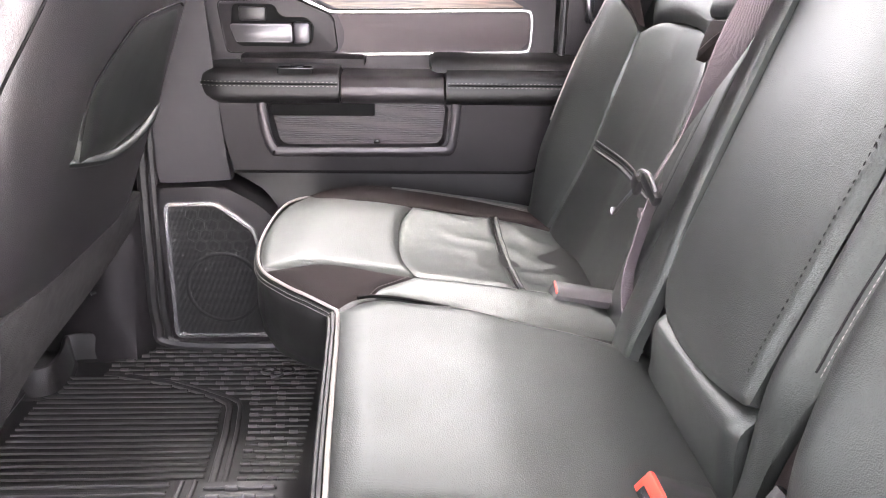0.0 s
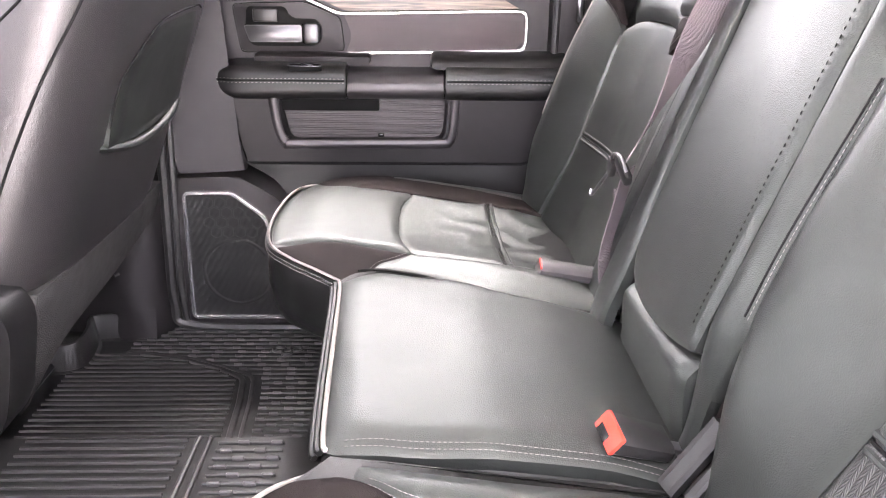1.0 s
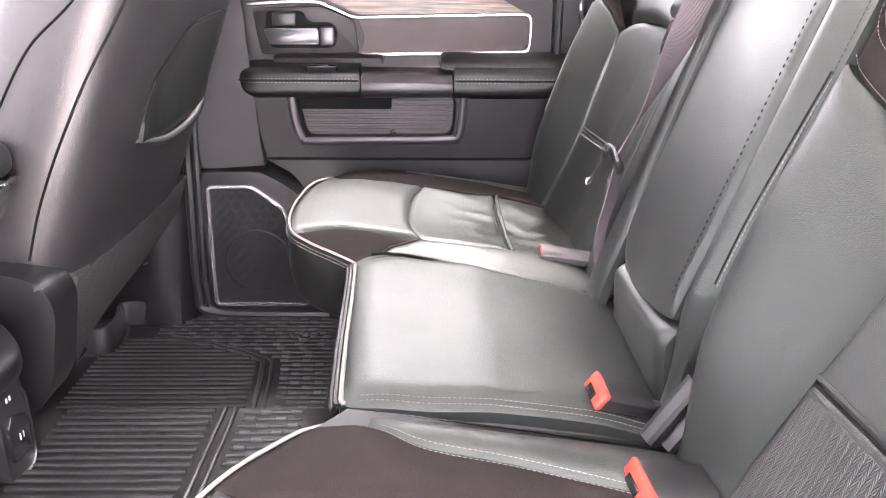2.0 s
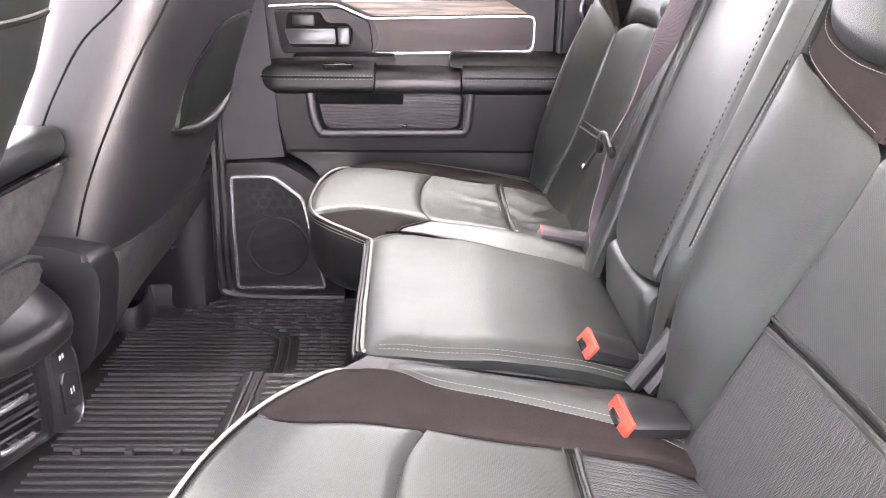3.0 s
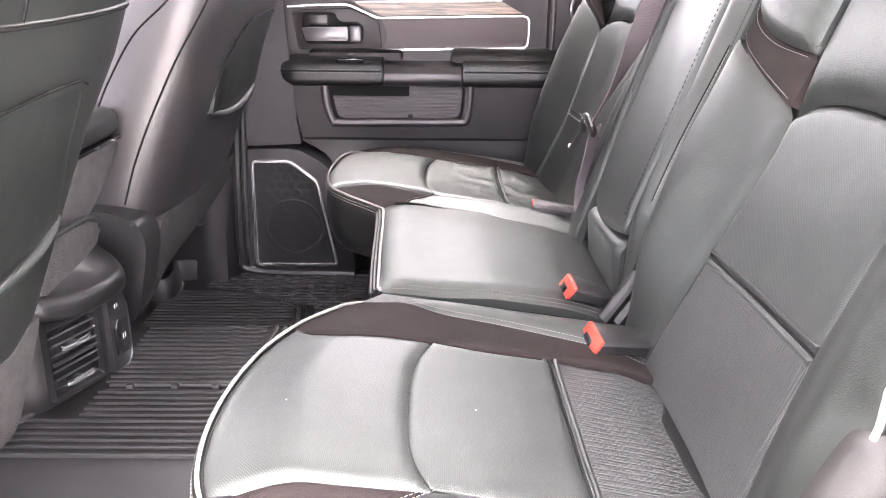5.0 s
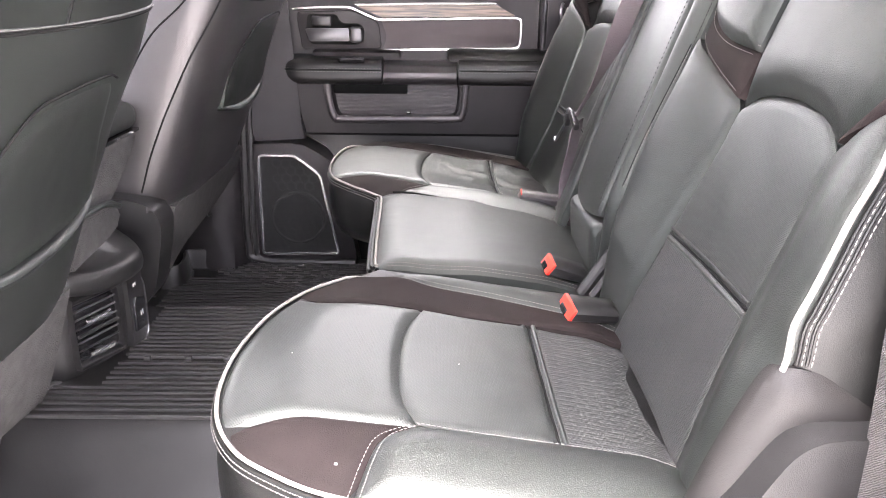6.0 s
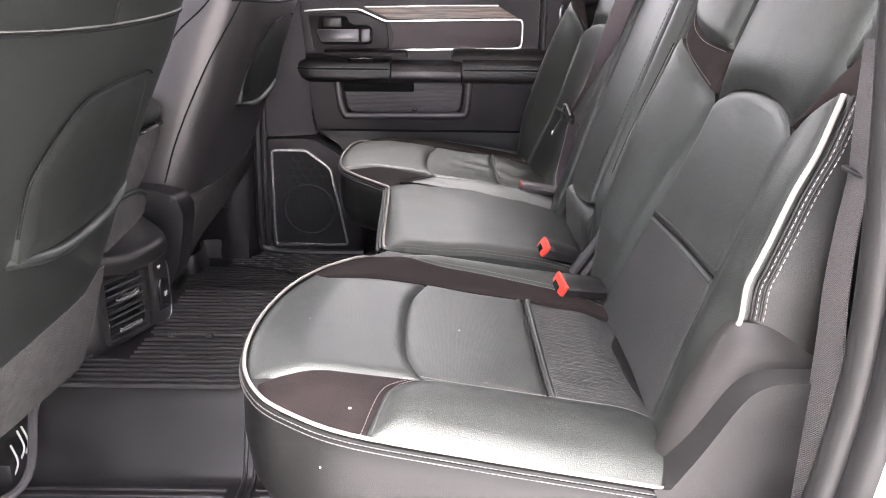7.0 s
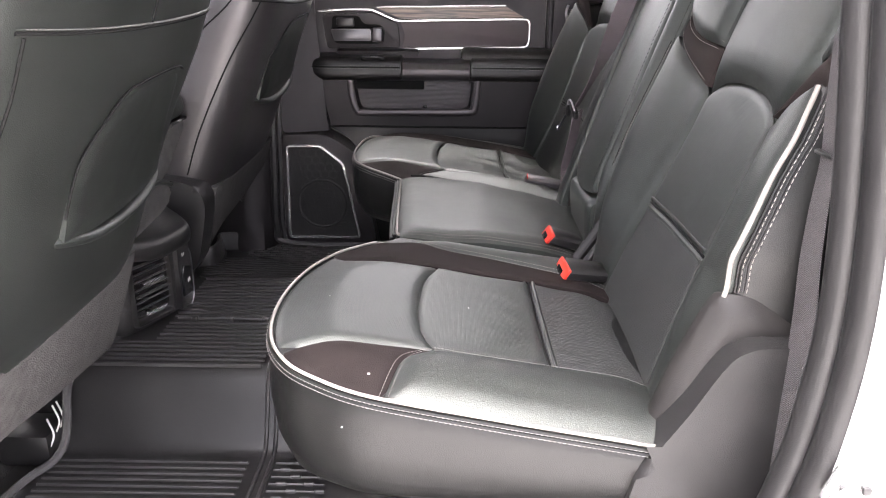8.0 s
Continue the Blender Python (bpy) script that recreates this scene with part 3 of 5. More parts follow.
    # double seam across the insert, the shade between its welts drawn as a near-black cord
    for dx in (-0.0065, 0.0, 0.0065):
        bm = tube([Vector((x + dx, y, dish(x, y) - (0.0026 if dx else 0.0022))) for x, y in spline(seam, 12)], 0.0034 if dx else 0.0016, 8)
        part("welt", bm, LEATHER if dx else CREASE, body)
    # piping and stitched welts under it
    path = [Vector((x, y, seat_z(x) - 0.0022 - 0.016 * ease(0.56, 0.70, y) - (0.014 * ease(-0.245, -0.185, y) if firm > 0.005 else 0.0))) for x, y in edge]
    part("piping", tube(path, 0.0020), PIPING, body, "white piping")
    c = poly.mean(0)
    for drop, out in ((0.0050, 0.0020), (0.0098, 0.0031)):
        low = []
        for i, p in enumerate(path):
            t = path[min(i + 1, len(path) - 1)] - path[max(i - 1, 0)]
            n = Vector((t.y, -t.x, 0)).normalized()
            if n.dot(p - Vector((c[0], c[1], p.z))) < 0:
                n = -n
            low.append(p + n * out - Vector((0, 0, drop)))
        part("welt", tube(low, 0.0025, 6), SHADED_LEATHER, body)
        low = [p + Vector((p.x - path[i].x, p.y - path[i].y, 0)).normalized() * 0.0026 + Vector((0, 0, -0.001)) for i, p in enumerate(low)]
        stitches(low, THREAD, body, 0.0034, 0.0018, 0.0006)
    return body, top


NEAR_FRONT = [(-0.060, -0.183), (-0.098, -0.240), (-0.143, -0.31), (-0.174, -0.40), (-0.187, -0.51), (-0.178, -0.605), (-0.150, -0.664), (-0.109, -0.694), (-0.05, -0.714), (0.065, -0.722), (0.17, -0.726), (0.30, -0.73)]
FAR_FRONT = [(-0.081, 0.186), (-0.115, 0.213), (-0.153, 0.241), (-0.188, 0.285), (-0.202, 0.383), (-0.195, 0.52), (-0.168, 0.605), (-0.119, 0.685), (-0.04, 0.735), (0.088, 0.748), (0.197, 0.748), (0.30, 0.735)]
near_seat = thing("rear_seat", "black leather rear seat with white piping beside the open door", "seat", (0.1, -0.45, 0.0), "rear seats")
far_seat = thing("rear_seat", "wrinkled black leather rear seat with white piping beside the closed door", "seat", (0.1, 0.45, 0.0), "rear seats")
NEAR_INNER = [(-0.064, -0.180), (0.0, -0.176), (0.10, -0.176), (0.20, -0.172), (0.30, -0.18)]
FAR_INNER = [(-0.081, 0.186), (-0.06, 0.225), (-0.02, 0.243), (0.06, 0.232), (0.14, 0.205), (0.30, 0.185)]
near_cushion, near_top = outboard_cushion(near_seat, NEAR_FRONT, -0.726, -0.605, -0.335, -0.262, -0.18, ((-0.15, -0.66), (-0.043, -0.715)), NEAR_INNER, 0.004, [(-0.163, -0.645), (-0.143, -0.626), (-0.10, -0.613), (-0.05, -0.609)], 0.008, 0.0012)
far_cushion, far_top = outboard_cushion(far_seat, FAR_FRONT, 0.20, 0.302, 0.596, 0.685, 0.748, ((-0.17, 0.27), (-0.081, 0.186)), FAR_INNER, 0.004, [(-0.186, 0.283), (-0.165, 0.291), (-0.10, 0.303), (-0.045, 0.305)], 0.002, 0.0035)

# ---- centre cushion ----
centre_seat = thing("middle_rear_seat", "flat black leather centre seat with a white piped front edge", "seat", (0.1, 0.02, 0.0), "rear seats")
CENTRE_FRONT = [(-0.083, 0.184), (-0.080, 0.17), (-0.076, 0.09), (-0.070, -0.06), (-0.064, -0.165), (-0.060, -0.180)]
cfront = spline(CENTRE_FRONT, 6)
cpoly = np.array(list(cfront) + spline([(-0.055, -0.182), (0.0, -0.174), (0.10, -0.173), (0.20, -0.170), (0.30, -0.176)], 6) + spline([(0.30, 0.181), (0.14, 0.201), (0.06, 0.228), (-0.02, 0.239), (-0.055, 0.222)], 6))
cdeep = field(cpoly)


def centre_top(x, y):
    d = max(0.0, cdeep(x, y))
    return seat_z(x) + 0.012 * ease(-0.01, 0.035, d) + 0.004 * ease(0.02, 0.16, d) - 0.004 + 0.010 * ease(0.0, 0.1, x) * (1 - ease(0.18, 0.29, x)) + 0.0007 * noise.noise((x * 9, y * 13, 5.0))


centre_body = part("cushion", skirt_rings(cpoly, 0.245, 0.004), SHADED_LEATHER, centre_seat)
panel("seat_panel", cpoly, flat, centre_top, LEATHER, centre_body, sink=0.0025, soft=0.010)
cpath = [Vector((x, y, seat_z(x) - 0.002)) for x, y in cfront]
part("piping", tube(cpath, 0.0025), PIPING, centre_body, "white piping")
for drop, out in ((0.0035, 0.0055), (0.0085, 0.0100)):
    low = [p + Vector((-out, 0, -drop)) for p in cpath]
    part("welt", tube(low, 0.0032, 6), SHADED_LEATHER, centre_body)
    stitches([p + Vector((-0.0027, 0, -0.001)) for p in low], THREAD, centre_body, 0.0034, 0.0018, 0.0006)
cseam = spline([(-0.045, -0.166), (0.0, -0.160), (0.10, -0.160), (0.20, -0.158), (0.27, -0.162)], 10)
stitches(on_top(cseam, centre_top, 0.0007), THREAD, centre_body)
stitches(on_top([np.array(p) - np.array((0, 0.0065)) for p in cseam], centre_top, 0.0004), THREAD, centre_body)
cseam = spline([(0.02, 0.220), (0.06, 0.213), (0.14, 0.186), (0.27, 0.168)], 10)
stitches(on_top(cseam, centre_top, 0.0007), THREAD, centre_body)


# ---- seat backs ----
def lean(z):
    return 0.28 + 0.345 * (z - 0.30)


def back_place(s):
    return lambda a, z, h: (lean(z) - 0.945 * h, s * a, z + 0.326 * h)


def outboard_back(seat, s, a0, low_in, proud, swell, lift):
    """A side seat back in a = distance from the cab's middle."""
    place = back_place(s)
    ai = a0 + (0.046 if low_in else 0.0)
    body_poly = outline([(a0 + low_in, 0.24), (a0 + 0.8 * low_in, 0.36), (a0 + 0.005, 0.46), (a0 + 0.005, 0.86)], [(a0 + 0.005, 0.86), (0.69, 0.86)], [(0.69, 0.86), (0.70, 0.6), (0.69, 0.24)], [(0.69, 0.24), (a0 + low_in, 0.24)])
    body = part("backrest", prism(body_poly, place, -0.13, 0.001, 0.01), SHADED_LEATHER, seat)
    left = [(0.288, 0.235), (0.302, 0.37), (0.315, 0.45)]
    left2 = [(0.315, 0.45), (0.335, 0.547), (0.343, 0.610)]
    arc = [(0.343, 0.610), (0.385, 0.632 + lift), (0.462, 0.640 + lift), (0.535, 0.633 + lift), (0.58, 0.610 + lift)]
    right2 = [(0.58, 0.610 + lift), (0.576, 0.53), (0.573, 0.455)]
    right = [(0.573, 0.455), (0.58, 0.38), (0.612, 0.235)]

    def edge_a(z):
        return float(np.interp(z, [0.25, 0.452, 0.50, 0.55, 0.61, 0.66, 0.72, 0.86], [0.690, 0.692, 0.697, 0.695, 0.687, 0.668, 0.664, 0.662] if low_in else [0.690, 0.692, 0.697, 0.695, 0.688, 0.678, 0.673, 0.670]))

    def cup(a):
        """The closed door's seat back curls forward towards its outer edge."""
        return 0.0 if low_in else 0.024 * ease(0.47, 0.60, a)

    def insert_h(a, z):
        k = max(0, 4 * (a - 0.3) * (0.59 - a) / 0.29 ** 2)
        return 0.012 - 0.006 * k + cup(a) + 0.001 * noise.noise((a * 14, z * 14, 2.0))

    def inner_h(a, z):
        k = min(1, max(0, (a - a0) / (0.335 - a0)))
        return 0.012 + proud * (1 - ease(0.25, 1.0, k)) * (1 - 0.25 * ease(0.5, 0.7, z)) * (0.35 + 0.65 * ease(0.28, 0.42, z))

    def outer_h(a, z):
        return 0.012 + cup(a) + swell * ease(0.575 if low_in else 0.560, 0.66, a) * (0.55 + 0.45 * ease(0.28, 0.42, z)) * (1 - (0.5 if low_in else 0.15) * ease(0.55, 0.68, z)) - 0.002 * ease(0.672, 0.70, a) - (0.013 * ease(0.495, 0.450, z) * ease(0.64, 0.69, a) if low_in else 0.0)

    def head_h(a, z):
        k = max(0, 4 * (a - 0.33) * (0.66 - a) / 0.33 ** 2)
        return 0.012 + 0.016 * k ** 0.6 * ease(0.60, 0.68, z)
    panel("lower_insert", outline(left, [(0.315, 0.45), (0.573, 0.455)], right, [(0.612, 0.235), (0.288, 0.235)]), place, insert_h, BACK_CLOTH if low_in else LEATHER, body, "perforated herringbone seat cloth" if low_in else "", sink=0.0035 if low_in else 0.0018, soft=0.009)
    panel("insert", outline(left2, arc, right2, [(0.573, 0.455), (0.315, 0.45)]), place, insert_h, BACK_PERF if low_in else LEATHER, body, sink=0.0035 if low_in else 0.0018, soft=0.009)
    panel("inner_bolster", outline([(ai + 0.57 * low_in, 0.26), (ai + 0.37 * low_in, 0.36), (ai + 0.08 * low_in, 0.45), (ai, 0.50), (ai + 0.002, 0.672)], [(ai + 0.002, 0.672), (a0 + 0.08, 0.658), (0.343, 0.618)], left2[::-1], left[::-1], [(0.288, 0.235), (ai + 0.57 * low_in, 0.26)]), place, inner_h, LEATHER, body, soft=0.02)
    panel("outer_bolster", outline(right2, right, [(0.612, 0.235), (0.665, 0.235)], [(0.665, 0.235), (0.682, 0.36)] + [(edge_a(z) - 0.002, z) for z in (0.452, 0.50, 0.55, 0.61, 0.662 + lift)], [(edge_a(0.662 + lift) - 0.002, 0.662 + lift), (0.645, 0.649 + lift), (0.606, 0.630 + lift), (0.58, 0.610 + lift)]), place, outer_h, LEATHER, body, soft=0.008, sink=0.0025)
    panel("upper_panel", outline(arc, [(0.58, 0.610 + lift), (0.612, 0.645 + lift), (0.635, 0.70 + lift), (0.645, 0.85)], [(0.645, 0.85), (0.365, 0.85)], [(0.365, 0.85), (0.35, 0.70), (0.343, 0.610)]), place, head_h, LEATHER, body, soft=0.022, sink=0.009)
    low = [(ai + 0.002, 0.672), (a0 + 0.08, 0.658), (0.343, 0.620)]
    high = [(0.348, 0.672), (0.28, 0.677), (0.215, 0.694), (0.188, 0.718), (0.195, 0.75), (0.205, 0.85)]

    def strap_h(a, z):
        return 0.020 + 0.012 * math.sin(math.pi * min(1, max(0, (a - a0) / 0.22)))
    panel("suede_strap", outline(low, [(0.343, 0.620), (0.348, 0.672)], high, [(0.205, 0.85), (ai + 0.004, 0.85)], [(ai + 0.004, 0.85), (ai + 0.002, 0.672)]), place, strap_h, BROWN, body, "dark brown suede shoulder strap")
    panel("shoulder", outline(high, [(0.205, 0.85), (0.362, 0.85)], [(0.362, 0.85), (0.348, 0.672)]), place, lambda a, z: strap_h(a, z) + 0.010, LEATHER, body, sink=0.010, soft=0.02)
    panel("suede_strap", outline([(0.584, 0.614 + lift), (0.608, 0.633 + lift), (0.645, 0.652 + lift), (0.678, 0.665 + lift)], [(0.678, 0.665 + lift), (0.676, 0.706 + lift)], [(0.676, 0.706 + lift), (0.655, 0.694 + lift), (0.634, 0.676 + lift)], [(0.634, 0.676 + lift), (0.614, 0.650 + lift), (0.584, 0.614 + lift)]), place, lambda a, z: 0.024 if low_in else outer_h(a, z), BROWN, body, "dark brown suede shoulder strap")
    panel("outer_shoulder", outline([(0.634, 0.676 + lift), (0.655, 0.694 + lift), (0.676, 0.704 + lift)], [(0.676, 0.704 + lift), (0.670, 0.85)], [(0.670, 0.85), (0.649, 0.85)], [(0.649, 0.85), (0.643, 0.73 + lift), (0.634, 0.676 + lift)]), place, lambda a, z: 0.026 if low_in else outer_h(a, z), LEATHER, body)

    def lay(path, hf, up=0.001):
        return [Vector(place(a, z, hf(a, z) + up)) for a, z in path]
    stitches(lay([np.array(p) + np.array((0, 0.006)) for p in spline(low, 10)], strap_h, -0.001), THREAD, body)
    for off in (-0.004, 0.006):
        stitches(lay([np.array(p) + np.array((off, off)) for p in spline(high, 10)], strap_h, 0.002), THREAD, body)
    # double seam of the back, its middle cord a painted line of shade
    for dz in (-0.0065, 0.0, 0.0065):
        path = lay([(0.318 + 0.253 * i / 14, 0.450 + 0.005 * i / 14 + dz) for i in range(15)], insert_h, -0.0024 if dz else -0.0022)
        part("welt", tube(path, 0.0034 if dz else 0.0016, 8), (LEATHER if low_in else SHADED_LEATHER) if dz else CREASE, body)
    if low_in:
        # leather strip towards the centre back and the suede wedge at its foot
        def strip_h(a, z):
            return 0.018 + 0.016 * ease(0.31, 0.45, z) + 0.012 * ease(0.168, 0.135, a) * ease(0.31, 0.45, z)
        panel("strip", outline([(0.122, 0.26), (0.122, 0.86)], [(0.122, 0.86), (0.169, 0.86)], [(0.169, 0.86), (0.169, 0.50), (0.162, 0.42), (0.150, 0.36), (0.146, 0.26)], [(0.146, 0.26), (0.122, 0.26)]), place, strip_h, LEATHER, body, sink=0.005, soft=0.010, rough=0.0003)
        panel("suede_wedge", outline([(0.148, 0.26), (0.152, 0.36), (0.164, 0.42), (0.170, 0.50)], [(0.170, 0.50), (0.180, 0.44), (0.204, 0.36), (0.218, 0.26)], [(0.218, 0.26), (0.148, 0.26)]), place, lambda a, z: 0.010 + 0.020 * ease(0.31, 0.45, z), BROWN, body, "dark brown suede wedge")
        stitches([Vector(place(a, z, strip_h(a, z) - 0.001)) for a, z in spline([(0.1655, 0.50), (0.1655, 0.60), (0.1655, 0.84)], 24)], CREASE, body)
    inner_line = [(a0 + 0.053, 0.46), (a0 + 0.051, 0.52), (a0 + 0.051, 0.66), (a0 + 0.051, 0.66)] if low_in else [(a0 + 0.050, 0.43), (a0 + 0.048, 0.52), (a0 + 0.048, 0.65), (a0 + 0.05, 0.8)]
    stitches(lay(spline(inner_line[:3], 14), inner_h, 0.0005), THREAD, body)
    # thin black cord for the shade beside the inner stitch line
    part("welt", tube(lay([np.array(p) - np.array((0.008, 0)) for p in spline(inner_line[:3], 14)], inner_h, -0.0005), 0.0009, 6), CREASE, body)
    # piped outer edge and the side behind it
    edge = [(edge_a(z) + 0.001, z) for z in (0.452, 0.48, 0.52, 0.55, 0.58, 0.61, 0.635, 0.660)]
    path = [Vector(place(a + 0.0010, z, outer_h(a, z) - 0.0020)) for a, z in spline(edge, 8)]
    part("piping", tube(path, 0.0027), PIPING, body, "white piping")

    def side(dx, z, h):
        return (lean(z) - 0.945 * (outer_h(edge_a(z), z) - 0.004) + 0.003 + dx, s * (edge_a(z) + h), z + 0.326 * (outer_h(edge_a(z), z) - 0.004))

    def side_h(dx, z):
        return 0.016 * math.sin(math.pi * min(1, dx / 0.16)) * (1 - 0.3 * ease(0.5, 0.66, z))
    panel("side_panel", outline([(0.0, 0.435), (0.0, 0.665)], [(0.0, 0.665), (0.15, 0.70)], [(0.15, 0.70), (0.15, 0.39)], [(0.15, 0.39), (0.06, 0.42), (0.0, 0.435)]), side, side_h, SHADED_LEATHER, body, soft=0.01)
    panel("suede_strap", outline([(0.0, 0.666), (0.0, 0.72)], [(0.0, 0.72), (0.15, 0.76)], [(0.15, 0.76), (0.15, 0.702)], [(0.15, 0.702), (0.0, 0.666)]), side, side_h, BROWN, body, "dark brown suede shoulder strap")
    panel("shoulder", outline([(0.0, 0.722), (0.0, 0.85)], [(0.0, 0.85), (0.15, 0.85)], [(0.15, 0.85), (0.15, 0.762)], [(0.15, 0.762), (0.0, 0.722)]), side, side_h, LEATHER, body)
    for dx in (0.0075, 0.0145):
        part("welt", tube([Vector(side(dx - 0.0035, z, side_h(dx, z) + 0.0002)) for z in np.linspace(0.458, 0.66, 24)], 0.0014, 6), SHADED_LEATHER, body)
        stitches([Vector(side(dx, z, side_h(dx, z) + 0.0014)) for z in np.linspace(0.458, 0.66, 40)], PIPING, body, 0.0042, 0.0024, 0.00055)
    panel("lower_wing", outline([(0.0, 0.25), (-0.004, 0.36), (0.0, 0.44), (0.006, 0.463)], [(0.006, 0.463), (0.03, 0.462), (0.07, 0.450), (0.15, 0.422)], [(0.15, 0.422), (0.15, 0.25)], [(0.15, 0.25), (0.0, 0.25)]), lambda dx, z, h: (lean(z) - 0.036 + dx, s * (0.694 + h), z), lambda dx, z: 0.018 * math.sin(math.pi * min(1, max(0, dx + 0.02) / 0.18)), WING, body, "smooth dark side wing", soft=0.022, sink=0.010)
    return body


near_back = outboard_back(near_seat, -1, 0.126, 0.075, 0.033, 0.030, 0.0)
far_back = outboard_back(far_seat, 1, 0.205, 0.0, 0.016, 0.050, 0.02)

# centre back
cb = back_place(1)
centre_back = part("backrest", prism(outline([(-0.120, 0.24), (-0.120, 0.86)], [(-0.120, 0.86), (0.195, 0.86)], [(0.195, 0.86), (0.195, 0.24)], [(0.195, 0.24), (-0.120, 0.24)]), cb, -0.13, -0.012, 0.01), SHADED_LEATHER, centre_seat)


def cb_side(a, z):
    return 0.012 + 0.026 * math.sin(math.pi * min(1, max(0, (a - 0.085) / 0.150))) ** 0.8 * ease(0.20, 0.34, z)


def cb_insert(a, z):
    k = max(0, 4 * (a + 0.118) * (0.145 - a) / 0.263 ** 2)
    return 0.030 + 0.014 * ease(0.15, -0.06, a) + 0.005 * k ** 0.5 * ease(0.36, 0.45, z) + 0.001 * noise.noise((a * 10, z * 10, 6.0))


def cb_roll(a, z):
    k = min(1, max(0, (z - 0.285) / 0.115))
    return 0.004 + 0.042 * math.sin(0.5 * math.pi * k) ** 1.3 * (0.30 + 0.70 * ease(0.137, 0.085, a)) - 0.014 * ease(0.72, 1.0, k)


roll_top = [(-0.118, 0.398), (-0.06, 0.387), (0.03, 0.377), (0.10, 0.382), (0.133, 0.402)]
panel("insert", outline(roll_top, [(0.133, 0.402), (0.142, 0.43), (0.150, 0.52), (0.150, 0.86)], [(0.150, 0.86), (-0.118, 0.86)], [(-0.118, 0.86), (-0.118, 0.398)]), cb, cb_insert, LEATHER, centre_back, soft=0.007, sink=0.0035, rough=0.0002)
panel("lumbar_roll", outline(roll_top[::-1], [(-0.118, 0.398), (-0.118, 0.26)], [(-0.118, 0.26), (0.133, 0.26)], [(0.133, 0.26), (0.133, 0.402)]), cb, cb_roll, LEATHER, centre_back, soft=0.02, sink=0.008)
panel("side_bolster", outline([(0.133, 0.26), (0.133, 0.402), (0.150, 0.52), (0.150, 0.86)], [(0.150, 0.86), (0.198, 0.86)], [(0.198, 0.86), (0.222, 0.60), (0.220, 0.50), (0.200, 0.42), (0.196, 0.26)], [(0.196, 0.26), (0.133, 0.26)]), cb, cb_side, LEATHER, centre_back, soft=0.007, sink=0.0035, res=0.004, rough=0.0002)
stitches([Vector(cb(-0.103, z, cb_insert(-0.103, z) + 0.0008)) for z in np.linspace(0.42, 0.80, 60)], BLACK_THREAD, centre_back, 0.0040, 0.0034, 0.0007)
stitches([Vector(cb(a - 0.004, z, cb_insert(a, z) - 0.0010)) for a, z in spline([(0.138, 0.43), (0.146, 0.52), (0.146, 0.8)], 20)], DARK_THREAD, centre_back)


# ---- far rear door ----
def door_place(y0):
    return lambda x, z, h: (x, y0 - h, z)


def corner_round(points, r, n=5):
    """An outline with rounded corners."""
    out = []
    p = [Vector(q) for q in points]
    for i, c in enumerate(p):
        a, b = p[i - 1], p[(i + 1) % len(p)]
        k = min(r, 0.45 * (a - c).length, 0.45 * (b - c).length)
        u, v = c + (a - c).normalized() * k, c + (b - c).normalized() * k
        for j in range(n + 1):
            t = j / n
            out.append(tuple((1 - t) ** 2 * u + 2 * t * (1 - t) * c + t * t * v))
    return np.array(out)


def ring_band(poly, place, width, h0, h1, closed=True):
    """A flat frame that follows an outline, its section a rounded bar."""
    p = [Vector((u, v)) for u, v in poly]
    rings = []
    n = len(p)
    for i, c in enumerate(p):
        a, b = (p[i - 1], p[(i + 1) % n]) if closed else (p[max(i - 1, 0)], p[min(i + 1, n - 1)])
        t = (b - a).normalized()
        m = Vector((-t.y, t.x)) * width / 2
        rings.append([place(*(c - m), h0), place(*(c - m * 0.9), h0 + 0.7 * (h1 - h0)), place(*(c - m * 0.4), h1), place(*(c + m * 0.4), h1), place(*(c + m * 0.9), h0 + 0.7 * (h1 - h0)), place(*(c + m), h0)])
    bm = bmesh.new()
    rows = [[bm.verts.new(q) for q in r] for r in rings]
    if closed:
        rows.append(rows[0])
    for r0, r1 in zip(rows, rows[1:]):
        for j in range(6):
            bm.faces.new((r0[j], r0[(j + 1) % 6], r1[(j + 1) % 6], r1[j]))
    return bm


door = thing("rear_door", "closed black rear door panel with wood trim, padded armrest and silver bezel", "car door", (0.0, 0.9, 0.0))
up = door_place(0.885)
part("upper_panel", prism(outline([(-0.415, 0.535), (-0.405, 0.60), (-0.42, 0.80)], [(-0.42, 0.80), (0.285, 0.80)], [(0.285, 0.80), (0.287, 0.50)], [(0.287, 0.50), (-0.415, 0.535)]), up, -0.03, 0.0, 0.004), PLASTIC, door)
keep = [tuple(q) for q in spline([(-0.362, 0.667), (-0.29, 0.672), (-0.215, 0.673)], 4)] + [tuple(q) for q in spline([(-0.205, 0.671), (-0.17, 0.656), (-0.142, 0.644)], 4)] + [(-0.128, 0.6425), (0.0, 0.6455), (0.15, 0.649)] + [tuple(q) for q in spline([(0.222, 0.650), (0.236, 0.647), (0.241, 0.635)], 4)] + [(0.241, 0.61)] + [tuple(q) for q in spline([(0.240, 0.588), (0.235, 0.576), (0.220, 0.572)], 4)] + [(0.1, 0.5695), (-0.122, 0.565)]
part("bezel", ring_band(keep, up, 0.0095, -0.002, 0.007, closed=False), SILVER, door, "satin silver bezel")
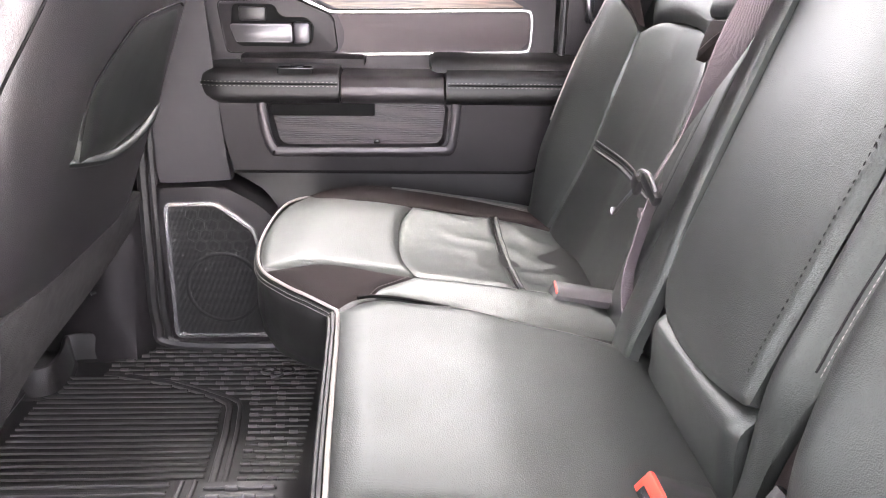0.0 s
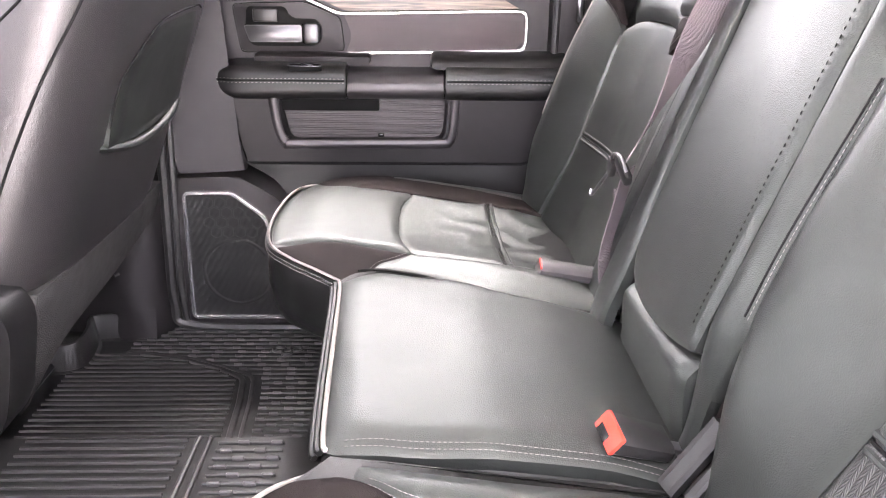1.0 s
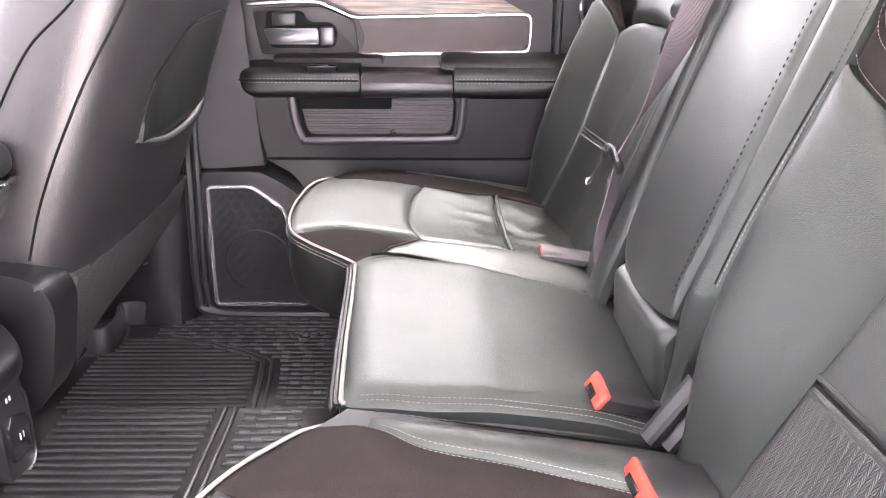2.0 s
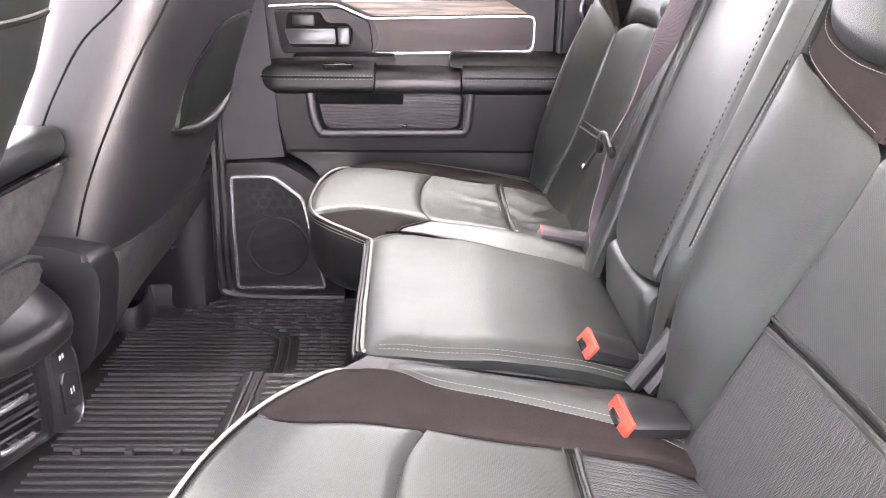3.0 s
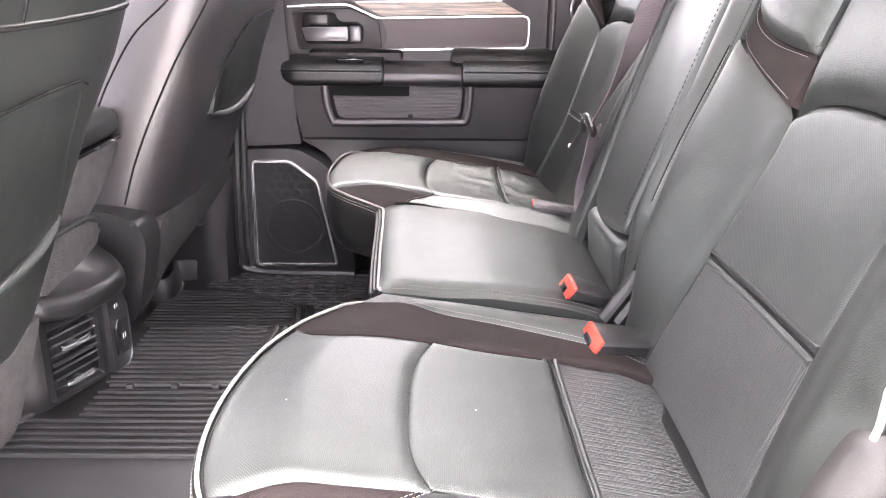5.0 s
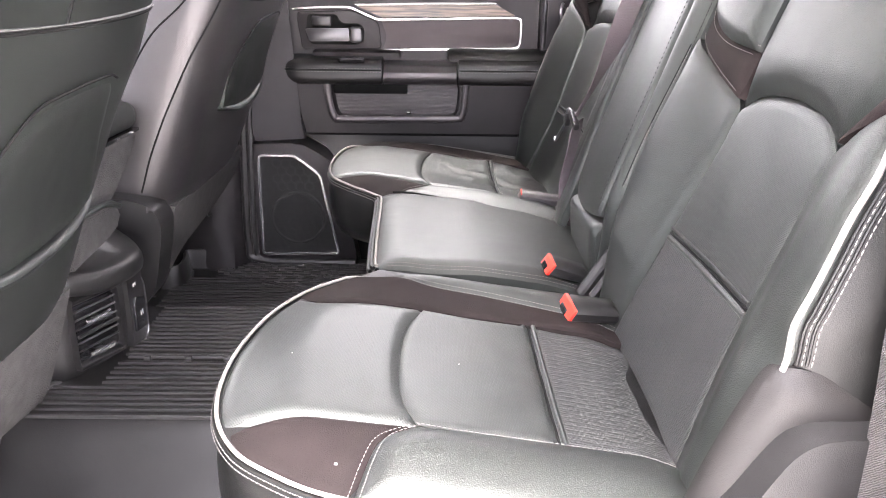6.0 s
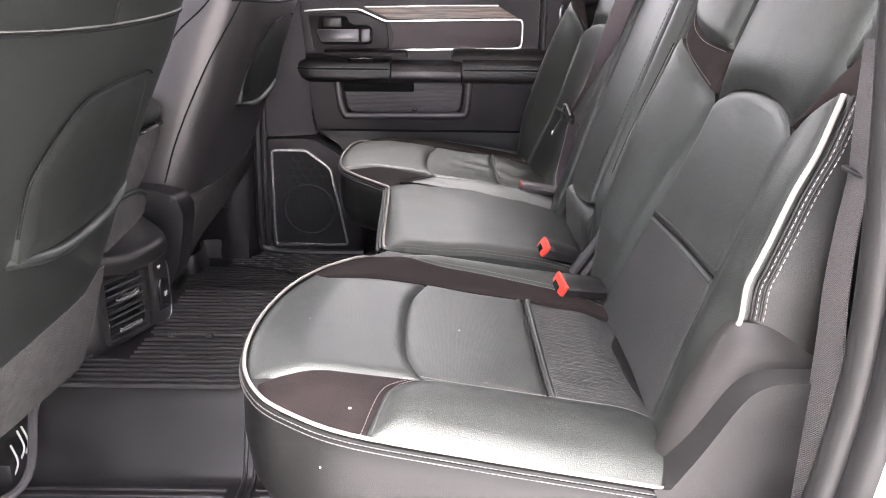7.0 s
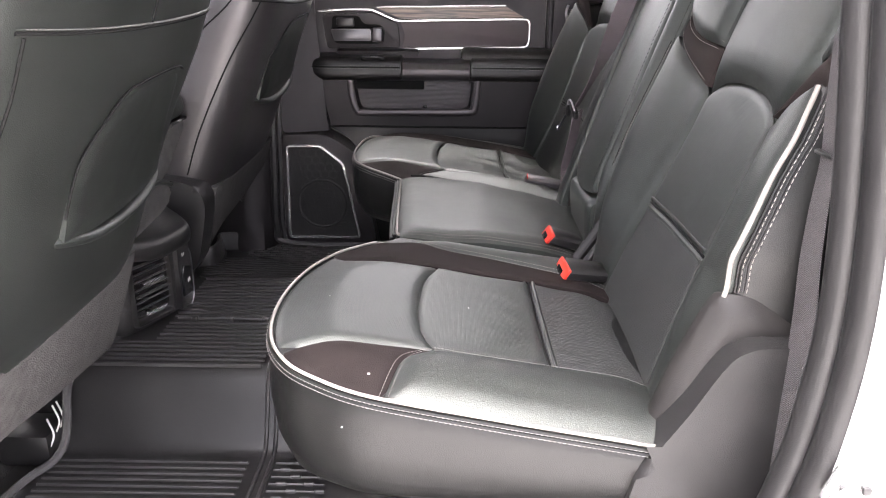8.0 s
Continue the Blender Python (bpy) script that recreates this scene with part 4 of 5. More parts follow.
part("inlay", prism(outline([(-0.125, 0.569), (0.22, 0.5755)], [(0.22, 0.5755), (0.236, 0.59)], [(0.236, 0.59), (0.236, 0.645)], [(0.236, 0.645), (-0.128, 0.639)], [(-0.128, 0.639), (-0.115, 0.60), (-0.125, 0.569)]), up, -0.006, 0.0025, 0.001), INLAY, door, "dark brown soft inlay")
part("wood_trim", prism(corner_round([(-0.195, 0.678), (0.172, 0.684), (0.226, 0.655), (-0.125, 0.648)], 0.006), up, -0.004, 0.006, 0.003), WOOD, door, "dark grained wood trim strip")
part("trim_edge", ring_band([(-0.195, 0.680), (0.0, 0.684), (0.172, 0.6865)], up, 0.003, -0.002, 0.006, closed=False), SILVER, door)
# unseen ledge, added to keep low window light off the far cushion
part("shoulder", sweep([(0.93, 0.712), (0.880, 0.712), (0.876, 0.722), (0.877, 0.734), (0.882, 0.744), (0.892, 0.750), (0.93, 0.750)], -0.46, 0.40, 0.004), PLASTIC, door, "rounded black ledge added unseen under the window to cut its light")
# handle in its cup
cup = corner_round([(-0.350, 0.658), (-0.205, 0.663), (-0.137, 0.634), (-0.130, 0.570), (-0.338, 0.566)], 0.010)
# near-black band painted as the shade in the gap round the handle plate
part("handle_gap", ring_band(cup, up, 0.005, -0.003, 0.0012), CREASE, door)
part("handle_plate", prism(cup, up, -0.004, 0.004, 0.003), PLASTIC, door)
# the handle recess's shade, drawn as a near-black plate
part("handle_cup", prism(corner_round([(-0.322, 0.655), (-0.245, 0.655), (-0.235, 0.632), (-0.185, 0.632), (-0.172, 0.618), (-0.175, 0.588), (-0.19, 0.578), (-0.315, 0.578), (-0.328, 0.60)], 0.01), up, 0.0, 0.0056, 0.0015), CREASE, door)
handle = part("door_handle", prism(corner_round([(-0.327, 0.6185), (-0.212, 0.6205), (-0.212, 0.5875), (-0.317, 0.5865)], 0.004), up, 0.006, 0.020, 0.003, 2), HANDLE, door, "satin silver door handle")
part("handle_pivot", rbox((-0.194, 0.872, 0.604), (0.032, 0.022, 0.040), 0.006), HANDLE, handle)
part("lock_tab", rbox((-0.285, 0.8765, 0.638), (0.05, 0.008, 0.026), 0.004), DARK_PLASTIC, door)


# armrest: two stitched pads and a bare grip between
def arm_profile(front, top, low, back=0.885):
    pts = [(back, low + 0.012), (front + 0.025, low), (front + 0.008, low + 0.003), (front, low + 0.014), (front, low + 0.030), (front + 0.004, top - 0.014), (front + 0.014, top - 0.004), (front + 0.03, top), (back, top + 0.004)]
    return [tuple(p) for p in spline(pts, 3)]


def arm_taper(x, y, z):
    k = ease(-0.335, -0.402, x)
    return (x, y + 0.018 * k, 0.520 + (z - 0.520) * (1 - 0.40 * k * k))


part("front_pad", sweep(arm_profile(0.795, 0.549, 0.483), -0.402, -0.122, 0.003, arm_taper, 16), ARM_LEATHER, door, "stitched black leather armrest pad")
part("grip", sweep(arm_profile(0.797, 0.534, 0.484), -0.119, 0.072, 0.002), GRIP, door, "smooth grey grip between the pads")
part("rear_pad", sweep(arm_profile(0.795, 0.549, 0.483), 0.075, 0.33, 0.003), ARM_LEATHER, door, "stitched black leather armrest pad")
part("rear_pad_step", sweep([(0.812, 0.542), (0.816, 0.554), (0.826, 0.563), (0.842, 0.569), (0.885, 0.572), (0.885, 0.542)], 0.045, 0.33, 0.012), ARM_LEATHER, door)
part("front_pad_step", sweep([(0.852, 0.545), (0.85, 0.560), (0.858, 0.566), (0.885, 0.567), (0.885, 0.545)], -0.31, -0.075, 0.008), PLASTIC, door)
for x0, x1 in ((-0.375, -0.124), (0.078, 0.30)):
    for z in (0.517, 0.525):
        stitches([Vector((*arm_taper(x, 0.7945, z)[:2], z)) for x in np.linspace(x0, x1, 60)], THREAD, door, 0.005, 0.003)
    part("welt", tube([Vector((*arm_taper(x, 0.7955, 0.521)[:2], 0.521)) for x in np.linspace(x0, x1, 30)], 0.0018, 6), CREASE, door)
switch = part("window_switch", prism(corner_round([(-0.236, 0.793), (-0.166, 0.793), (-0.172, 0.825), (-0.230, 0.825)], 0.012), flat, 0.540, 0.5500, 0.001), CREASE, door)
part("switch_rim", ring_band(corner_round([(-0.236, 0.793), (-0.166, 0.793), (-0.172, 0.825), (-0.230, 0.825)], 0.012), flat, 0.0014, 0.5490, 0.5506), HANDLE, switch)
part("rocker", rbox((-0.198, 0.809, 0.5505), (0.026, 0.016, 0.004), 0.002), GLOSS, switch)

# lower panel with the map pocket
lowp = door_place(0.81)
pocket = corner_round([(-0.262, 0.487), (-0.245, 0.398), (0.076, 0.401), (0.084, 0.487)], 0.02)


def frame_panel(outer, hole, place, h0, h1):
    """A plate with an opening through it."""
    bm = bmesh.new()
    ro = resample_closed(outer, 72)
    best = min(range(72), key=lambda k: sum((Vector(a) - Vector(b)).length for a, b in zip(ro, (lambda r: r[k:] + r[:k])(resample_closed(hole, 72)))))
    ri = resample_closed(hole, 72)
    ri = ri[best:] + ri[:best]
    rows = [[bm.verts.new(place(u, v, h)) for u, v in loop] for loop, h in ((ro, h0), (ro, h1), (ri, h1), ([tuple(Vector(p) * 0.97 + Vector(np.mean(ri, 0)) * 0.03) for p in ri], h1 - 0.006), ([tuple(Vector(p) * 0.95 + Vector(np.mean(ri, 0)) * 0.05) for p in ri], h0))]
    for r0, r1 in zip(rows, rows[1:]):
        for j in range(72):
            bm.faces.new((r0[j], r0[(j + 1) % 72], r1[(j + 1) % 72], r1[j]))
    return bm


def resample_closed(poly, n):
    p = [Vector((u, v)) for u, v in poly]
    p.append(p[0])
    total = sum((b - a).length for a, b in zip(p, p[1:]))
    out, acc, k, step = [], 0.0, 0, total / n
    for a, b in zip(p, p[1:]):
        seg = (b - a).length
        while k < n and k * step <= acc + seg + 1e-9 and seg > 1e-9:
            out.append(tuple(a + (b - a) * ((k * step - acc) / seg)))
            k += 1
        acc += seg
    while len(out) < n:
        out.append(tuple(p[0]))
    return out


lower_outline = outline([(-0.362, 0.492), (-0.345, 0.42), (-0.328, 0.352)], [(-0.328, 0.352), (0.235, 0.352)], [(0.235, 0.352), (0.262, 0.362), (0.272, 0.39)], [(0.272, 0.39), (0.279, 0.492)], [(0.279, 0.492), (-0.362, 0.492)])
part("lower_panel", frame_panel(lower_outline, pocket, lowp, -0.06, 0.0), LOWER_DOOR, door)
part("pocket_lip", ring_band(spline([(-0.268, 0.485), (-0.262, 0.43), (-0.250, 0.398), (-0.235, 0.392), (-0.1, 0.392), (0.06, 0.394), (0.085, 0.40), (0.092, 0.43), (0.096, 0.485)], 5), lowp, 0.020, -0.002, 0.007, closed=False), GRIP, door)
pocket_back = part("pocket_back", rbox((-0.09, 0.840, 0.445), (0.36, 0.012, 0.11), 0.003), POCKET, door, "finely ribbed grey pocket face")
for i in range(22):
    z = 0.402 + 0.0036 * i
    part("rib", rbox((-0.088 if z < 0.458 else 0.008, 0.834, z), (0.33 if z < 0.458 else 0.132, 0.0028, 0.0026), 0.0010, seg=1), POCKET, pocket_back, smooth=False)
# near-black block in place of the shade under the armrest
part("pocket_slot", rbox((-0.160, 0.829, 0.474), (0.205, 0.012, 0.034), 0.004), CREASE, door)
# black cord that draws the shade in the gap round the lower panel
part("panel_gap", tube([Vector(lowp(u, v, -0.001)) for u, v in list(lower_outline) + [lower_outline[0]]], 0.0035, 6), BLACK_THREAD, door)
part("pocket_catch", rbox((-0.055, 0.831, 0.407), (0.012, 0.008, 0.007), 0.002), GLOSS, door)
part("door_base", prism(outline([(-0.33, 0.349), (-0.25, 0.28), (-0.2, 0.0)], [(-0.2, 0.0), (0.30, 0.0)], [(0.30, 0.0), (0.288, 0.49)], [(0.288, 0.49), (0.282, 0.49)], [(0.282, 0.49), (0.275, 0.39), (0.262, 0.355), (0.235, 0.349)], [(0.235, 0.349), (-0.33, 0.349)]), lowp, -0.07, -0.006, 0.003), DARK_PLASTIC, door)

# speaker pod at the foot of the door
pod = door_place(0.752)
part("pod", prism(outline([(-0.462, 0.0), (-0.462, 0.335)], [(-0.462, 0.335), (-0.335, 0.338)], [(-0.335, 0.338), (-0.262, 0.292), (-0.235, 0.24)], [(-0.235, 0.24), (-0.19, 0.0)], [(-0.19, 0.0), (-0.462, 0.0)]), pod, -0.10, 0.0, 0.01, 3), PLASTIC, door)
part("front_panel", prism(outline([(-0.462, 0.337), (-0.462, 0.50), (-0.40, 0.78)], [(-0.40, 0.78), (-0.372, 0.78)], [(-0.372, 0.78), (-0.368, 0.51), (-0.345, 0.42), (-0.326, 0.345)], [(-0.326, 0.345), (-0.462, 0.337)]), lambda x, z, h: (x, 0.775 + 0.085 * ease(0.35, 0.46, z) * ease(-0.47, -0.40, x) - h, z), -0.03, 0.0, 0.004), PLASTIC, door)
spk = corner_round([(-0.445, 0.305), (-0.352, 0.306), (-0.287, 0.255), (-0.243, 0.034), (-0.450, 0.033)], 0.012)
speaker = part("speaker_grille", prism(spk, pod, -0.004, 0.0016, 0.001), GRILLE, door, "black perforated speaker grille")
part("speaker_frame", ring_band(spk, pod, 0.011, -0.002, 0.008), SILVER, speaker, "satin silver speaker frame")
part("speaker_cone", loft([[(-0.35 + r * math.cos(a), 0.7505 - h, 0.135 + r * math.sin(a)) for a in np.linspace(0, 2 * math.pi, 32, endpoint=False)] for r, h in ((0.075, 0.0), (0.073, 0.0014), (0.068, 0.0014), (0.066, 0.0004))], caps=False), GRILLE, speaker)
hexes = bmesh.new()
for i in range(5):
    for j in range(4):
        cx, cz = -0.40 + 0.024 * i + 0.012 * (j % 2), 0.285 - 0.021 * j
        if cx > -0.30 - 0.6 * max(0, cz - 0.25) or (cx > -0.345 and cz > 0.27):
            continue
        ringp = [Vector((cx + 0.012 * math.cos(math.radians(60 * k + 30)), 0.7502, cz + 0.012 * math.sin(math.radians(60 * k + 30)))) for k in range(7)]
        tube(ringp, 0.0007, 4, hexes)
part("grille_relief", hexes, DARK_PLASTIC, speaker)
# seals of the opening and the pillar in front of it
for dx, r in ((-0.468, 0.008), (-0.486, 0.011)):
    structure("seal", tube(spline([(dx + 0.008, 0.765, 0.78), (dx + 0.003, 0.765, 0.45), (dx - 0.004, 0.762, 0.20), (dx - 0.004, 0.758, 0.06), (dx + 0.03, 0.755, 0.012), (-0.20, 0.752, 0.006)], 8), r, 8), RUBBER, "black rubber door seal", "seal", True)
structure("pillar_far", loft([[(-0.50 + dx, y, z) for dx, y in ((0.012, 0.80), (0.008, 0.765), (-0.02, 0.745 - w), (-0.08, 0.735 - w), (-0.16, 0.745), (-0.46, 0.76), (-0.46, 0.86), (0.012, 0.86))] for z, w in ((0.0, 0.035), (0.08, 0.02), (0.25, 0.0), (0.5, 0.0), (0.85, 0.01))]), PLASTIC, "smooth black plastic trim of the pillar between the far doors", "pillar", True)
structure("pillar_far_rear", prism(outline([(0.292, 0.0), (0.292, 0.86)], [(0.292, 0.86), (0.62, 0.86)], [(0.62, 0.86), (0.62, 0.0)], [(0.62, 0.0), (0.292, 0.0)]), door_place(0.87), -0.06, 0.0, 0.006), PLASTIC, "black plastic trim behind the far rear door", "pillar")
structure("pillar_seal", tube([(0.30, 0.862, 0.0), (0.298, 0.862, 0.5), (0.302, 0.862, 0.86)], 0.006, 8), RUBBER, "black rubber seal behind the far rear door", "seal", True)
belt_ring = thing("belt_guide", "small black belt guide with a metal pin on the rear pillar", "belt guide", (0.372, 0.80, 0.64))
part("bracket", rbox((0.345, 0.855, 0.655), (0.012, 0.02, 0.05), 0.004), DARK_PLASTIC, belt_ring)
part("pin", tube(spline([(0.342, 0.84, 0.69), (0.336, 0.83, 0.67), (0.343, 0.835, 0.645), (0.350, 0.84, 0.635)], 5), 0.004, 8), CHROME, belt_ring)

# ---- floor mat ----
mat = thing("floor_mat", "black ribbed rubber floor mat running over the tunnel", "floor mat", (-0.4, 0.0, 0.0))


def mat_z(y):
    return 0.130 * ease(-0.315, -0.235, y) * (1 - ease(0.165, 0.215, y))


ys = [-0.80] + list(np.linspace(-0.33, -0.22, 14)) + list(np.linspace(-0.1, 0.1, 5)) + list(np.linspace(0.15, 0.23, 12)) + [0.5, 0.80]
xs = [-0.68, -0.5, -0.29, -0.15, 0.1]
sheet = loft([[(x, y, mat_z(y)) for y in ys] + [(x, y, mat_z(y) - 0.012) for y in ys[::-1]] for x in xs])
part("sheet", sheet, SMOOTH_RUBBER, mat)


def rib(x0, x1, y, z, w=0.0070, h=0.0038):
    return part("rib", rbox(((x0 + x1) / 2, y, z), (x1 - x0, w, 2 * h), 0.0014, seg=1), RUBBER, mat, smooth=False)


def groove_x(y):
    """Where the far mat's ribbed field ends, towards the seat."""
    return float(np.interp(y, [0.22, 0.35, 0.46, 0.545, 0.575, 0.62, 0.652], [-0.287, -0.292, -0.298, -0.308, -0.345, -0.437, -0.56]))


y = 0.245
while y < 0.65:
    rib(-0.645, groove_x(y) - 0.014, y, 0.0)
    y += 0.0165
y = -0.238
while y < 0.16:
    if abs(y + 0.06) > 0.012:
        rib(-0.51 if y > -0.14 else -0.62, -0.292, y, mat_z(y))
    y += 0.0165
y = -0.335
while y > -0.78:
    rib(-0.62, -0.30, y, 0.0)
    y -= 0.0165
part("border", tube([(groove_x(v), v, 0.001) for v in np.linspace(0.225, 0.652, 26)], 0.006, 8, squash=0.7), RUBBER, mat)
part("border", tube([(groove_x(v) + 0.018, v + 0.004, 0.001) for v in np.linspace(0.225, 0.652, 26)], 0.004, 8, squash=0.7), RUBBER, mat)
for dx in (0.0, 0.016):
    part("border", tube([(-0.279 + dx, v, mat_z(v) + 0.001) for v in np.linspace(-0.78, 0.22, 70)], 0.004, 8), RUBBER, mat)
part("fold", tube([(x, -0.052, 0.1325) for x in np.linspace(-0.50, -0.29, 8)], 0.004, 8), RUBBER, mat)
part("fold", tube([(x, -0.070, 0.1315) for x in np.linspace(-0.50, -0.29, 8)], 0.003, 8), RUBBER, mat)
for x in (-0.465, -0.395, -0.33):
    part("stud", rbox((x, -0.061, 0.134), (0.012, 0.010, 0.010), 0.003), RUBBER, mat)
part("front_lip", tube(spline([(-0.668, 0.22, 0.01), (-0.672, 0.40, 0.012), (-0.676, 0.57, 0.014)], 6), 0.008, 8), RUBBER, mat)
part("front_lip", tube(spline([(-0.645, -0.78, 0.012), (-0.64, -0.45, 0.012), (-0.60, -0.35, 0.03), (-0.615, -0.27, 0.11), (-0.60, -0.20, 0.136), (-0.57, -0.10, 0.120)], 6), 0.007, 8), PAD_RUBBER, mat)
# worn pads on broken ribs near the seat
random.seed(4)
base_pad = None
for row in range(31):
    y = 0.232 + 0.0175 * row
    x0 = groove_x(y) + 0.036 if y < 0.655 else -0.56
    rib(x0, -0.165, y, 0.0, 0.004, 0.0035)
    x = x0 + (0.03 if row % 2 else 0.008)
    while x < -0.178:
        if base_pad is None:
            base_pad = part("pad", rbox((0, 0, 0), (0.017, 0.0062, 0.0098), 0.0018, seg=1), PAD_RUBBER, mat, smooth=False)
            pad = base_pad
        else:
            pad = base_pad.copy()
            scene.collection.objects.link(pad)
        pad.location = (x, y, 0.0005)
        x += 0.046
for row in range(21):
    y = -0.20 + 0.0175 * row
    rib(-0.250, -0.16, y, mat_z(y), 0.004, 0.0035)
    for x in ((-0.235, -0.19) if row % 2 else (-0.215, -0.17)):
        pad = base_pad.copy()
        scene.collection.objects.link(pad)
        pad.location = (x, y, mat_z(y) + 0.0005)
for row in range(22):
    y = -0.335 - 0.0185 * row
    rib(-0.255, -0.165, y, 0.0, 0.004, 0.0035)
    for x in ((-0.235, -0.19) if row % 2 else (-0.215, -0.17)):
        pad = base_pad.copy()
        scene.collection.objects.link(pad)
        pad.location = (x, y, 0.0005)
emblem = bmesh.new()
for cx, cy, r in ((-0.258, 0.652, 0.012), (-0.224, 0.652, 0.012), (-0.241, 0.640, 0.010)):
    tube([(cx + r * math.cos(k), cy + 0.8 * r * math.sin(k), 0.0065) for k in np.linspace(0, 2 * math.pi, 14)], 0.0036, 6, emblem)
part("emblem", emblem, RUBBER, mat)
# raised edge of the mat round the seat rail and along the sill
edge_plan = spline([(-0.72, 0.578), (-0.672, 0.572), (-0.642, 0.575), (-0.624, 0.592), (-0.622, 0.63), (-0.628, 0.67), (-0.638, 0.702)], 6)[:-1] + spline([(-0.638, 0.707), (-0.606, 0.710), (-0.575, 0.713), (-0.556, 0.727), (-0.535, 0.762), (-0.500, 0.780), (-0.38, 0.783), (-0.28, 0.782)], 6)
rings = []
for i, (x, y) in enumerate(edge_plan):
    t = edge_plan[min(i + 1, len(edge_plan) - 1)] - edge_plan[max(i - 1, 0)]
    n = np.array((-t[1], t[0])) / np.hypot(*t)
    h = float(np.interp(x, [-0.60, -0.575, -0.552, -0.535, -0.49], [0.054, 0.046, 0.012, 0.007, 0.011]))
    rings.append([(x + n[0] * o, y + n[1] * o, z) for o, z in ((-0.010, -0.002), (-0.002, 0.004), (0.004, h - 0.004), (0.007, h), (0.012, h), (0.014, h - 0.004), (0.014, -0.002))])
part("raised_edge", loft(rings), RUBBER, mat)

# ---- dark base under the rear seats ----
structure("seat_base", rbox((0.14, 0.01, 0.12), (0.34, 1.30, 0.24), 0.02), SEAL_RUBBER, "black storage base under the rear seats", "seat base")


# ---- front seats ----
def shell_x(z):
    return -0.36 + 0.39 * (z - 0.63)


def front_seat(yc, inner, name_label, extra, pocket_at):
    """A front seat seen from behind; inner: the sign of the side towards the middle."""
    seat = thing("front_seat", name_label, "seat", (-0.6, yc, 0.0), "front seats")
    hw = 0.285
    rings = []
    spec = ((0.315, 0.955, 0.75), (0.325, 0.985, 0.92), (0.35, 1.0, 1.0), (0.5, 1.02, 1.0), (0.7, 1.0, 1.0), (0.85, 0.94, 0.9), (0.98, 0.80, 0.7), (1.02, 0.7, 0.5))
    if not extra:
        spec = ((0.315, 0.90, 0.75), (0.325, 0.93, 0.92), (0.35, 0.95, 1.0), (0.5, 1.0, 1.0), (0.58, 1.04, 1.0), (0.66, 1.16, 1.0), (0.75, 1.16, 0.98), (0.85, 1.05, 0.9), (0.98, 0.80, 0.7), (1.02, 0.7, 0.5))
    for z, w, dp in spec:
        x1 = shell_x(z) + 0.002 - 0.13 * (1 - dp) * 0.3
        x0 = x1 - 0.24 * dp
        ring = []
        for k in range(48):
            a = 2 * math.pi * k / 48
            c, s = math.cos(a), math.sin(a)
            e = 0.62 if c > 0 else 0.6
            px = math.copysign(abs(c) ** e, c)
            py = math.copysign(abs(s) ** 0.42, s)
            ring.append(((x0 + x1) / 2 + px * (x1 - x0) / 2, yc + py * hw * w, z))
        rings.append(ring)
    dense = []
    for r0, r1 in zip(rings, rings[1:]):
        for i in range(4):
            dense.append([tuple(Vector(p).lerp(Vector(q), i / 4)) for p, q in zip(r0, r1)])
    dense.append(rings[-1])
    # far seat in the lit tone, near seat in the shaded one
    back = part("backrest", loft(dense), LIT_FRONT_LEATHER if extra else SHADED_FRONT_LEATHER, seat)

    def section(z):
        w = float(np.interp(z, [r[0] for r in spec], [r[1] for r in spec])) * hw
        dp = float(np.interp(z, [r[0] for r in spec], [r[2] for r in spec]))
        x1 = shell_x(z) + 0.002 - 0.13 * (1 - dp) * 0.3
        return w, x1 - 0.12 * dp, 0.12 * dp

    def surf(dy, z):
        """How far back the rounded backrest reaches, dy off its middle."""
        w, mid, half = section(z)
        s2 = min(1.0, abs(dy) / w) ** (2 / 0.42)
        return mid + half * (1 - s2) ** 0.31

    def flank(x, z):
        """The inner side of the backrest."""
        w, mid, half = section(z)
        c = min(0.999, abs(x - mid) / half) ** (1 / 0.62)
        return yc + inner * w * (1 - c * c) ** 0.21

    def place(a, z, h):
        return (surf(a, z) + h, yc + inner * a, z)
    # a runs from the middle of the seat towards the cab's middle
    pk = outline([(-0.115, 0.468), (-0.118, 0.54), (-0.105, 0.572), (-0.04, 0.622), (0.02, 0.634), (0.13, 0.640)], [(0.13, 0.640), (0.162, 0.635), (0.172, 0.60), (0.172, 0.48)], [(0.172, 0.48), (0.09, 0.462), (-0.02, 0.455), (-0.115, 0.468)])
    wide, shift, rise = pocket_at

    def pocket_place(a, z, h):
        return (surf(wide * a + shift, z + rise) + h, yc + wide * a + shift, z + rise)
    # pocket in the darker tone, which carries the shade of the seat's rear
    panel("pocket", pk, pocket_place, lambda a, z: 0.0045 + 0.010 * ease(0.58, 0.46, z), SHADED_FRONT_LEATHER, back, soft=0.03, sink=0.0070, thick=0.008)
    part("pocket_seam", tube([Vector(pocket_place(a, z, 0.0035)) for a, z in spline([(-0.118, 0.50), (-0.121, 0.545), (-0.108, 0.576), (-0.04, 0.626), (0.02, 0.638), (0.13, 0.644), (0.164, 0.638)], 6)], 0.0016, 6), CREASE, back)
    run = spline([(-0.118, 0.472), (-0.03, 0.458), (0.09, 0.466), (0.176, 0.492)], 8)
    lip = [Vector(pocket_place(a, z, -0.008 + 0.024 * math.sin(math.pi * k / (len(run) - 1)) ** 0.5)) for k, (a, z) in enumerate(run)]
    part("pocket_lip", tube(lip, 0.0095, 10, squash=0.8), SHADED_FRONT_LEATHER, back)
